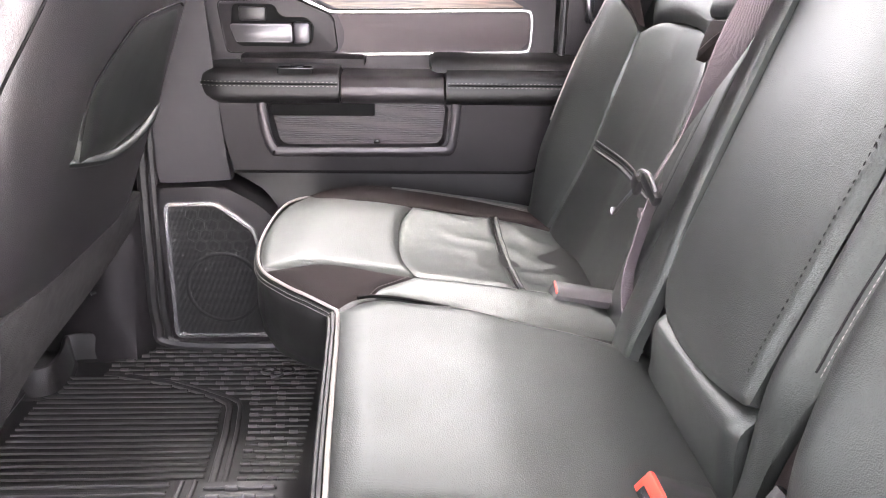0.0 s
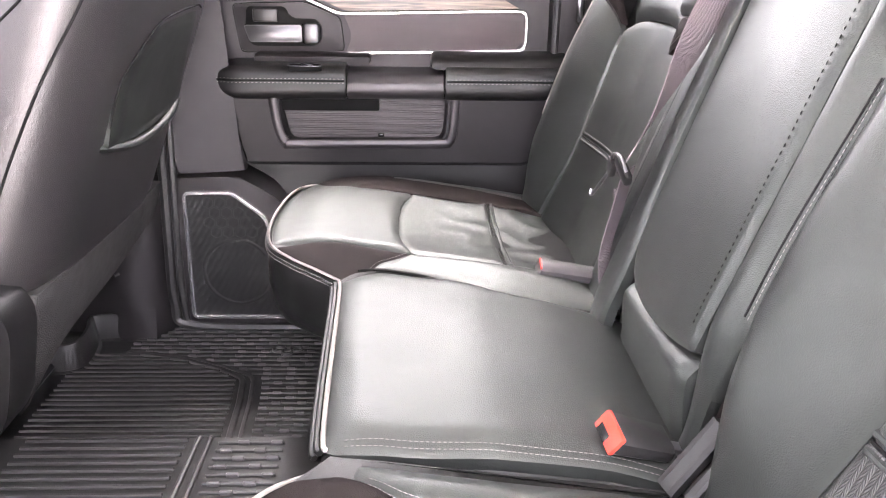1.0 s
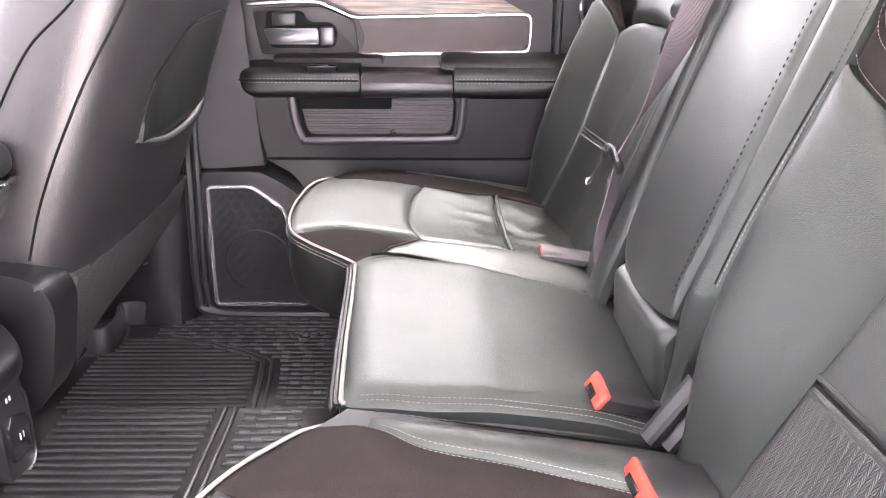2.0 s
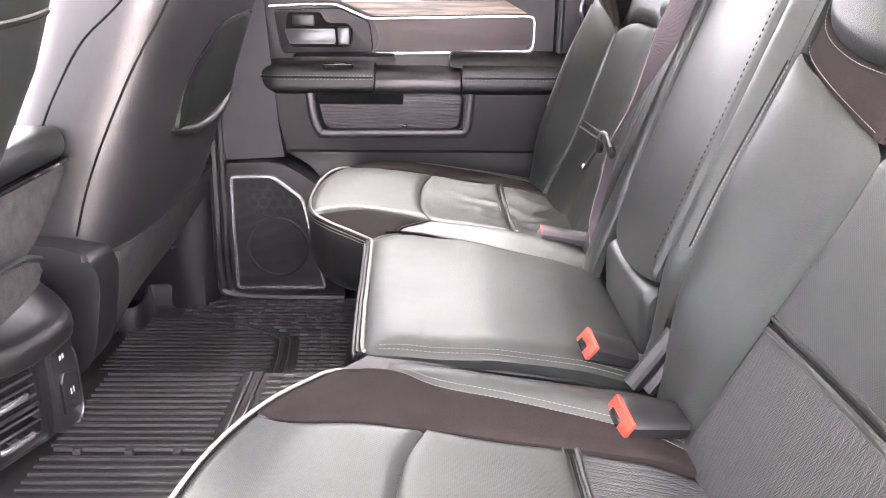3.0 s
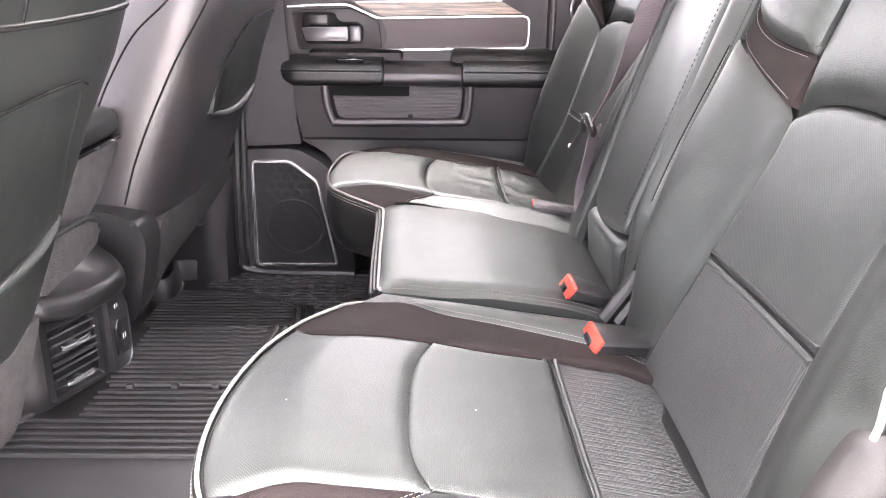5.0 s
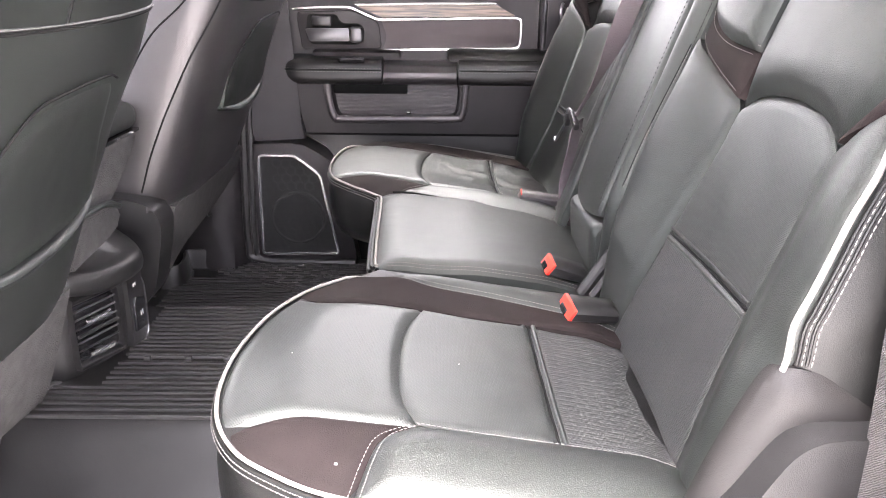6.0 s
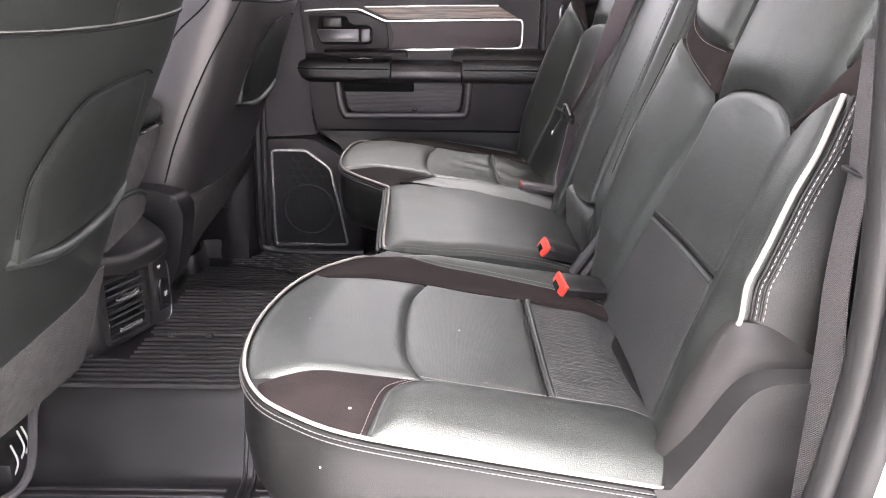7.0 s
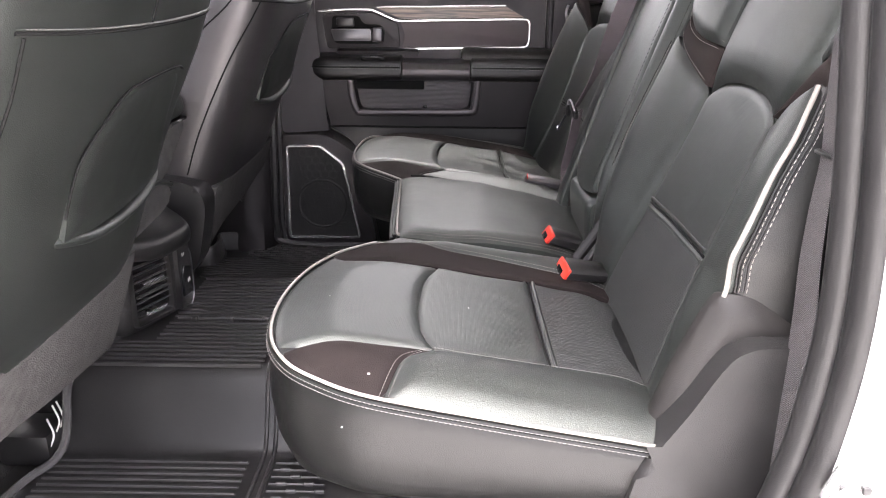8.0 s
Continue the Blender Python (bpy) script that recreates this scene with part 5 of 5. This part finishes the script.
    # seams, their shade drawn as near-black cords: across the shoulders, up the middle, down the outer edge and along
    # the flank
    def high(a):
        return 0.705 + 0.010 * (abs(a) / 0.28) ** 2
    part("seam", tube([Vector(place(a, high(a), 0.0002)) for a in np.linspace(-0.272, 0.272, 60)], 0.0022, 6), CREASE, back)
    part("seam", tube([Vector(place(a, high(a) + 0.0036, -0.0006)) for a in np.linspace(-0.272, 0.272, 60)], 0.0013, 6), SHADED_FRONT_LEATHER, back)
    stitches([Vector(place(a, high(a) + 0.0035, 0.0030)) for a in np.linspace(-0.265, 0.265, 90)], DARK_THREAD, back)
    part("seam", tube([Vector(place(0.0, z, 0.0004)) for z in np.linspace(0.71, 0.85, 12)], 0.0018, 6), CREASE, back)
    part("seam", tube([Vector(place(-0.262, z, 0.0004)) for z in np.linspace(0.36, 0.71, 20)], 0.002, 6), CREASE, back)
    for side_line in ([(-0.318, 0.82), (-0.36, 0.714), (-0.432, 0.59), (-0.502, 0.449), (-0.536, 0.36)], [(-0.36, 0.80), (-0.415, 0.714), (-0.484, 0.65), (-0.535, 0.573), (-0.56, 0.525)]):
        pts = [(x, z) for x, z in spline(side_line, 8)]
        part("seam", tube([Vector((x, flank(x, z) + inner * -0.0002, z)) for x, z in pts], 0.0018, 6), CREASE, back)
    # carpeted shield under the back and the seat pan behind it
    kick = outline([(0.255, 0.325), (-0.27, 0.335)], [(-0.27, 0.335), (-0.28, 0.26)], [(-0.28, 0.26), (-0.1, 0.215), (0.10, 0.185), (0.19, 0.125)], [(0.19, 0.125), (0.225, 0.13), (0.255, 0.325)])
    if not extra:
        kick = outline([(0.218, 0.345), (-0.27, 0.335)], [(-0.27, 0.335), (-0.28, 0.22)], [(-0.28, 0.22), (-0.13, 0.216), (0.0, 0.196), (0.11, 0.184), (0.20, 0.172)], [(0.20, 0.172), (0.222, 0.18), (0.224, 0.25), (0.218, 0.345)])
    part("kick_panel", prism(kick, lambda a, z, h: (-0.478 + 0.36 * (z - 0.34) + h, yc + inner * a, z), -0.02, 0.0, 0.004), CARPET, seat, "grey carpeted shield under the backrest")
    part("seat_pan", rbox((-0.80, yc, 0.28), (0.52, 0.50, 0.14), 0.04, seg=3), LEATHER, seat)
    cover = outline([(-0.70, 0.356), (-0.60, 0.360), (-0.548, 0.357), (-0.512, 0.345), (-0.495, 0.325), (-0.490, 0.295), (-0.500, 0.24), (-0.516, 0.178), (-0.550, 0.138), (-0.60, 0.125), (-0.70, 0.12)], [(-0.70, 0.12), (-0.70, 0.356)], n=4)
    if extra:
        part("recliner_cover", prism(cover, lambda u, v, h: (u, yc + inner * (0.275 + h), v), -0.02, 0.055, 0.010, 3), DARK_PLASTIC, seat, "rounded black plastic recliner cover")
    for ry in (-0.2, 0.2):
        part("rail", rbox((-0.93, yc + ry, 0.06), (0.40, 0.05, 0.12), 0.01), DARK_PLASTIC, seat)
    if extra:
        part("latch_pin", tube([(-0.556, 0.633, 0.175), (-0.549, 0.638, 0.177)], 0.0035, 8), DARK_PLASTIC, seat)
    return seat


far_front = front_seat(0.462, -1, "black leather front seat with map pocket near the closed door", True, (1.12, -0.03, 0.03))
near_front = front_seat(-0.474, 1, "black leather front seat with a map pocket and grey carpeted shield", False, (1.0, 0.0, 0.0))
# wiring at the rail of the nearer front seat
loom = thing("wiring_loom", "white seat wires on a black rail bracket above the mat", "wiring", (-0.64, -0.32, 0.0))
part("bracket", rbox((-0.66, -0.32, 0.03), (0.09, 0.08, 0.06), 0.012), DARK_PLASTIC, loom)
for k, (dy, dz) in enumerate(((0.0, 0.0), (0.022, 0.012), (0.035, 0.012))):
    part("wire", tube(spline([(-0.62, -0.352 + dy, 0.03 + dz), (-0.612, -0.345 + dy, 0.055 + dz), (-0.625, -0.335 + dy, 0.078 + dz)], 6), 0.0016, 6), WHITE_PLASTIC, loom)

# ---- centre console end ----
console = thing("centre_console", "black plastic console end with air vents, outlet and leather armrest", "console", (-0.7, 0.0, 0.13))


def console_plan(k):
    """The console's outline from above; k shrinks it."""
    pts = spline([(-0.80, -0.150), (-0.62, -0.152), (-0.570, -0.145), (-0.548, -0.115), (-0.520, -0.045), (-0.509, -0.012), (-0.506, 0.025), (-0.514, 0.052), (-0.55, 0.075), (-0.80, 0.09)], 5)
    return [(-0.65 + (p[0] + 0.65) * k, -0.01 + (p[1] + 0.01) * k) for p in pts]


part("body", loft([[(*p, z) for p in console_plan(k)] for z, k in ((0.115, 0.88), (0.125, 0.93), (0.15, 0.975), (0.19, 0.995), (0.255, 1.0), (0.268, 1.0), (0.274, 0.985))]), CONSOLE, console)
lid_plan = spline([(-0.80, -0.150), (-0.62, -0.150), (-0.555, -0.136), (-0.530, -0.115), (-0.508, -0.085), (-0.492, -0.045), (-0.485, -0.008), (-0.490, 0.030), (-0.512, 0.068), (-0.545, 0.098), (-0.60, 0.115), (-0.80, 0.12)], 5)
part("lid", loft([[(-0.65 + (x + 0.65) * k, -0.01 + (y + 0.01) * k, z + 0.045 * ease(-0.50, -0.66, x) + c * ease(-0.48, -0.56, x)) for x, y in lid_plan] for z, k, c in ((0.266, 0.97, 0.0), (0.270, 1.0, 0.0), (0.278, 1.012, 0.0), (0.289, 1.008, 0.0), (0.297, 0.985, 0.0), (0.302, 0.94, 0.002), (0.305, 0.80, 0.004))]), ARM_LEATHER, console, "padded black console lid")


# folded armrest above it
armrest = part("armrest", rbox((-0.655, 0.005, 0.512), (0.27, 0.335, 0.050), 0.022, seg=4), LEATHER, console, "folded black leather armrest")
part("edge_strip", rbox((-0.524, 0.003, 0.4865), (0.012, 0.315, 0.007), 0.002), GLOSS, armrest, "thin gloss black strip")
part("strip_pin", rbox((-0.5175, 0.125, 0.4870), (0.004, 0.010, 0.003), 0.001), SILVER, armrest)
part("strip_pin", rbox((-0.5175, 0.060, 0.4870), (0.004, 0.012, 0.003), 0.001), SILVER, armrest)


def arm_back(x, slope):
    return lambda u, v, h: (x + slope * (v - 0.48) + h, u, v)


part("back_panel", prism(corner_round([(-0.155, 0.482), (0.160, 0.482), (0.118, 0.445), (0.045, 0.395), (-0.02, 0.372), (-0.155, 0.36)], 0.02), arm_back(-0.521, 0.1), -0.06, 0.0, 0.006), CARPET, armrest, "grey carpeted armrest back")
part("lower_flap", prism(corner_round([(-0.155, 0.400), (-0.02, 0.392), (0.040, 0.372), (0.040, 0.346), (-0.01, 0.334), (-0.155, 0.322)], 0.012), arm_back(-0.510, 0.1), -0.05, 0.0, 0.006), CARPET, armrest, "grey carpeted lower flap")
part("flap_edge", tube(spline([(-0.518, -0.150, 0.402), (-0.518, -0.02, 0.395), (-0.520, 0.036, 0.376)], 8), 0.005, 8), LEATHER, armrest)

def vent_place(u, z, h):
    """On the slanting vent face: u from its outer to its inner end."""
    a, b = Vector((-0.556, -0.128, 0)), Vector((-0.520, -0.040, 0))
    n = Vector((0.925, -0.378, 0))
    p = a + (b - a) * u + n * (0.006 + h)
    return (p.x, p.y, z)


part("vent_recess", prism(corner_round([(0.06, 0.160), (0.96, 0.158), (0.96, 0.253), (0.06, 0.255)], 0.03), vent_place, -0.004, 0.0, 0.001), GLOSS, console)
part("vent_frame", ring_band(corner_round([(0.0, 0.150), (1.0, 0.147), (1.0, 0.262), (0.0, 0.264)], 0.03), lambda u, z, h: vent_place(u, z, h), 0.012, -0.006, 0.008), CONSOLE, console)
for z in (0.178, 0.192, 0.216, 0.232, 0.246):
    a, b = Vector(vent_place(0.08, z, 0.003)), Vector(vent_place(0.92, z, 0.003))
    part("vent_slat", band([a, b], (0.8, -0.3, 0.55), 0.011, 0.0022), CONSOLE, console, smooth=False)
part("vent_divider", tube([Vector(vent_place(0.06, 0.204, 0.006)), Vector(vent_place(0.94, 0.204, 0.006))], 0.003, 8), CONSOLE, console)
for z in (0.226, 0.168):
    a, b = Vector(vent_place(0.22, z, 0.010)), Vector(vent_place(0.74, z, 0.010))
    tab = part("vent_tab", band([a, a.lerp(b, 0.1) + Vector((0.003, -0.001, 0)), a.lerp(b, 0.9) + Vector((0.003, -0.001, 0)), b], (0.1, -0.05, 1.0), 0.0065, 0.005), SILVER, console, "bright chrome vent tab")
    part("tab_stem", rbox(tuple(a.lerp(b, 0.5) - Vector((0.008, -0.003, 0))), (0.014, 0.010, 0.004), 0.001), CONSOLE, tab)


def plug_place(u, z, h):
    a, b = Vector((-0.508, -0.018, 0)), Vector((-0.503, 0.038, 0))
    p = a + (b - a) * u + Vector((0.997, -0.07, 0)) * (0.003 + h)
    return (p.x, p.y, z)


part("outlet_plate", prism(corner_round([(0.0, 0.135), (0.95, 0.130), (1.0, 0.19), (0.95, 0.262), (0.0, 0.266)], 0.02), plug_place, -0.012, 0.003, 0.002), CONSOLE, console)
part("outlet_rim", ring_band(spline([(0.9, 0.245), (1.02, 0.226), (1.02, 0.165), (0.9, 0.138), (0.55, 0.128)], 5), plug_place, 0.0035, 0.0, 0.005, closed=False), CHROME, console)
outlet = part("outlet_door", prism(corner_round([(0.15, 0.160), (0.8, 0.157), (0.8, 0.212), (0.3, 0.222), (0.15, 0.210)], 0.01), plug_place, 0.002, 0.008, 0.002), GLOSS, console)
for k in range(2):
    part("mark", prism(np.array([(0.44 + 0.12 * k, 0.184), (0.47 + 0.12 * k, 0.184), (0.47 + 0.12 * k, 0.193), (0.44 + 0.12 * k, 0.193)]), plug_place, 0.008, 0.0088, 0), WHITE_PLASTIC, outlet, smooth=False)
for k in range(2):
    part("mark", prism(np.array([(0.34 + 0.12 * k, 0.240), (0.39 + 0.12 * k, 0.240), (0.39 + 0.12 * k, 0.246), (0.34 + 0.12 * k, 0.246)]), plug_place, 0.003, 0.0038, 0), WHITE_PLASTIC, console, smooth=False)


# ---- belts and buckles ----
def buckle(base, turn, pitch, roll, body_mat, label, red=True, size=(0.078, 0.044, 0.024)):
    """A belt buckle lying along its own x, its red button at the -x end."""
    ob = thing("belt_buckle", label, "buckle", (0, 0, 0), "buckles")
    lx, ly, lz = size
    part("case", sweep([(-ly / 2, -lz / 2 + 0.004), (-ly / 2 + 0.004, -lz / 2), (ly / 2 - 0.004, -lz / 2), (ly / 2, -lz / 2 + 0.004), (ly / 2, lz / 2 - 0.005), (ly / 2 - 0.006, lz / 2), (-ly / 2 + 0.006, lz / 2), (-ly / 2, lz / 2 - 0.005)], -lx / 2, lx / 2, 0.003, lambda x, y, z: (x, y * (1 - 0.12 * ease(0, lx / 2, x)), z * (1 - 0.15 * ease(0, lx / 2, x)))), body_mat, ob)
    if not red:
        part("rim", rbox((-lx / 2 - 0.0002, 0, 0.36 * lz), (0.0016, ly - 0.006, 0.16 * lz), 0.0005), RED, ob, "edge of the red button")
    if red:
        part("button", rbox((-lx / 2 - 0.001, 0, 0), (0.005, ly - 0.0016, lz - 0.0016), 0.0016), RED, ob, "bright red release button")
        part("slot", rbox((-lx / 2 - 0.003, 0.004, -0.22 * lz), (0.0025, 0.46 * ly, 0.42 * lz), 0.0008), GLOSS, ob)
    part("stalk", rbox((lx / 2 + 0.018, 0, -0.002), (0.05, 0.014, 0.005), 0.002), CHROME, ob)
    for c in ob.children:
        for v in c.data.vertices:
            if v.co.x < -lx / 2 + 0.02:
                v.co.x -= 0.35 * (lz / 2 - v.co.z)
    ob.matrix_world = pose(*base, roll, pitch, turn)
    for c in ob.children:
        c.matrix_parent_inverse = Matrix.Identity(4)
    return ob


buckle((0.241, -0.279, 0.329), 9, 8, 8, DARK_PLASTIC, "black belt buckle with a red button on the outer seat", size=(0.062, 0.051, 0.020))
buckle((0.228, -0.140, 0.334), 6, 17, 6, DARK_PLASTIC, "scuffed black belt buckle with a red button on the centre seat", size=(0.054, 0.047, 0.021))
buckle((0.240, 0.286, 0.327), -2, 8, 8, BUCKLE_GREY, "greyish belt buckle with its red button turned away", False, size=(0.085, 0.036, 0.019))
part_loop = thing("belt_stalk", "black wire loop of a belt stalk between cushion and back", "belt stalk", (0.3, 0.28, 0.3))
part("loop", tube(spline([(0.285, 0.300, 0.318), (0.300, 0.285, 0.318), (0.306, 0.262, 0.305), (0.300, 0.245, 0.290)], 6), 0.0045, 8), DARK_PLASTIC, part_loop)
rail = thing("latch_rail", "pair of black plastic anchor guides beside the centre seat back", "anchor guide", (0.28, -0.15, 0.3))
for y, lo, hi, w in ((-0.186, (0.242, 0.312), (0.284, 0.378), 0.020), (-0.206, (0.256, 0.316), (0.282, 0.356), 0.012)):
    part("guide", band([Vector((lo[0] + (hi[0] - lo[0]) * q / 4, y, lo[1] + (hi[1] - lo[1]) * q / 4)) for q in range(5)], (0.5, -0.85, 0.0), w, 0.010), DARK_PLASTIC, rail, "", False)

# belt over the centre of the far seat back, with its latch tongue
centre_belt = thing("seat_belt", "purplish grey belt webbing with steel tongue over the seat back", "seat belt", (0.3, 0.2, 0.3), "seat belts")
bp = back_place(1)
path = [Vector(p) for p in spline([(0.402, 0.172, 0.80), (0.374, 0.196, 0.72), (0.350, 0.212, 0.648), (0.318, 0.214, 0.57), (0.286, 0.212, 0.508)], 8)]
twist = [ease(0.72, 0.53, p.z) for p in path]
part("webbing", band(path, [Vector((0.95, 0.1, 0.2)).lerp(Vector((0.42, 0.9, 0.1)), k) for k in twist], 0.046), WEBBING, centre_belt)
path = [Vector(p) for p in spline([(0.290, 0.208, 0.500), (0.286, 0.226, 0.445), (0.276, 0.222, 0.385), (0.276, 0.192, 0.33), (0.285, 0.185, 0.29)], 8)]
part("webbing", band(path, [(0.55, 0.55, 0.2)] * len(path), 0.034), WEBBING, centre_belt)
tongue = part("tongue_grip", rbox((0.280, 0.196, 0.503), (0.012, 0.048, 0.016), 0.005, rot=Euler((0.45, 0, 0.1)).to_matrix()), DARK_PLASTIC, centre_belt, "worn black tongue grip")
part("slot_bar", tube(spline([(0.276, 0.168, 0.508), (0.270, 0.178, 0.525), (0.268, 0.205, 0.522), (0.272, 0.226, 0.508), (0.276, 0.222, 0.494)], 6), 0.0020, 8), CHROME, tongue)
part("cheek", rbox((0.272, 0.226, 0.500), (0.010, 0.020, 0.024), 0.004, rot=Euler((0.45, 0, 0.1)).to_matrix()), DARK_PLASTIC, tongue)
part("blade", band([Vector((0.270, 0.226, 0.494)), Vector((0.262, 0.247, 0.468)), Vector((0.257, 0.258, 0.452))], (0.6, 0.5, -0.1), 0.006, 0.002), CHROME, tongue, "bright steel blade")
part("hook", band([Vector((0.257, 0.258, 0.452)), Vector((0.257, 0.264, 0.452)), Vector((0.258, 0.266, 0.458))], (0.6, 0.1, 0.1), 0.005, 0.002), CHROME, tongue)
part("keeper", rbox((0.280, 0.222, 0.464), (0.006, 0.014, 0.012), 0.002), WEBBING, tongue)

# belt at the open door
near_belt = thing("seat_belt", "dark grey belt webbing hanging slack beside the door opening", "seat belt", (0.4, -0.68, 0.2), "seat belts")
path = [Vector(p) for p in spline([(0.362, -0.738, 0.72), (0.362, -0.744, 0.66), (0.364, -0.747, 0.613), (0.3605, -0.751, 0.567), (0.360, -0.754, 0.517), (0.3625, -0.757, 0.462), (0.363, -0.760, 0.38), (0.366, -0.762, 0.24), (0.370, -0.762, 0.10)], 6)]
turns = [math.radians(80 + 10 * ease(0.62, 0.45, p.z) + 6 * ease(0.45, 0.2, p.z)) for p in path]
part("webbing", band(path, [(math.cos(k), math.sin(k), 0) for k in turns], 0.047), NEAR_WEBBING, near_belt)
part("keeper", rbox((0.364, -0.747, 0.617), (0.006, 0.050, 0.004), 0.0015), DARK_PLASTIC, near_belt)

# ---- door opening beside the near seat ----
def near_place(y0):
    return lambda x, z, h: (x, y0 - h, z)


wheel_trim = outline([(0.20, 0.0), (0.222, 0.25), (0.250, 0.312)], [(0.250, 0.312), (0.275, 0.352), (0.305, 0.405), (0.325, 0.421), (0.345, 0.425)], [(0.345, 0.425), (0.50, 0.425)], [(0.50, 0.425), (0.50, 0.0)], [(0.50, 0.0), (0.20, 0.0)])
structure("sill_trim", prism(wheel_trim, near_place(-0.71), -0.02, 0.03, 0.014, 3), SILL_PLASTIC, "grained black plastic trim beside the rear seat at the open door", "trim", True)
seal_path = [(0.325, -0.80, 0.82), (0.331, -0.80, 0.75), (0.342, -0.80, 0.664), (0.352, -0.80, 0.57), (0.356, -0.80, 0.487), (0.352, -0.80, 0.409), (0.339, -0.80, 0.324), (0.30, -0.80, 0.20), (0.22, -0.80, 0.07), (0.14, -0.80, -0.01)]
structure("seal", tube(spline([(x + 0.0125, y, z) for x, y, z in seal_path], 8), 0.0155, 12), SEAL_RUBBER, "black rubber weather seal round the open door", "seal", True)
structure("seal_lip", tube(spline([(x + 0.026, y - 0.024, z) for x, y, z in seal_path], 8), 0.017, 12), SEAL_RUBBER, "thin outer lip of the black door seal", "seal", True)
jamb = outline([(0.35, 1.0), (0.348, 0.82), (0.366, 0.664), (0.376, 0.57), (0.380, 0.487), (0.376, 0.409), (0.363, 0.324), (0.325, 0.19), (0.24, 0.04), (0.14, -0.05)], [(0.14, -0.05), (0.14, -0.35)], [(0.14, -0.35), (0.75, -0.35)], [(0.75, -0.35), (0.75, 1.0)], [(0.75, 1.0), (0.35, 1.0)])
structure("body_side", prism(jamb, near_place(-0.80), -0.02, 0.045, 0.012, 3), WHITE_PAINT, "glossy white body side around the open door", "car body", True)
structure("pillar_near_rear", prism(outline([(0.405, 0.40), (0.405, 1.24)], [(0.40, 1.24), (0.62, 1.24)], [(0.62, 1.24), (0.62, 0.40)], [(0.62, 0.40), (0.40, 0.40)]), near_place(-0.745), -0.01, 0.06, 0.01), PLASTIC, "dark plastic pillar trim behind the belt", "pillar")
structure("pillar_trim", rbox((0.349, -0.782, 0.80), (0.012, 0.02, 0.14), 0.004), BEIGE, "narrow beige pillar trim at the door opening", "trim", True)
striker = thing("door_striker", "chrome door striker bolted to the white jamb", "striker", (0.37, -0.85, 0.34))
part("plate", rbox((0.385, -0.847, 0.345), (0.045, 0.006, 0.032), 0.006, rot=Euler((0, 0.35, 0)).to_matrix()), SILVER, striker)
part("loop", tube(spline([(0.362, -0.848, 0.340), (0.352, -0.868, 0.345), (0.358, -0.875, 0.356), (0.375, -0.868, 0.362), (0.385, -0.848, 0.360)], 6), 0.0035, 8), SILVER, striker)
for bx in (0.376, 0.396):
    part("bolt", rbox((bx, -0.852, 0.345), (0.009, 0.006, 0.009), 0.003), DARK_PLASTIC, striker)
# crumbs and lint on the leather
for x, y, r, side in ((-0.056, -0.676, 0.0015, 0), (-0.125, -0.50, 0.0008, 0), (0.055, -0.475, 0.0008, 0)):
    crumb = thing("crumb", "tiny white crumb lying on the seat leather", "crumb", (x, y, near_top(x, y)), "crumbs")
    part("speck", rbox((x, y, near_top(x, y) + 0.0004), (2 * r, 1.6 * r, 1.2 * r), 0.4 * r, seg=1), WHITE_PLASTIC, crumb)
for k, (x, y, z) in enumerate(((-0.1315, -0.681, 0.325), (-0.1335, -0.680, 0.319), (-0.082, -0.711, 0.311))):
    crumb = thing("crumb", "tiny white speck stuck to the side of the seat", "crumb", (x, y, z), "crumbs")
    part("speck", rbox((x, y, z), (0.0018, 0.0022, 0.0018), 0.0005, seg=1), WHITE_PLASTIC, crumb)
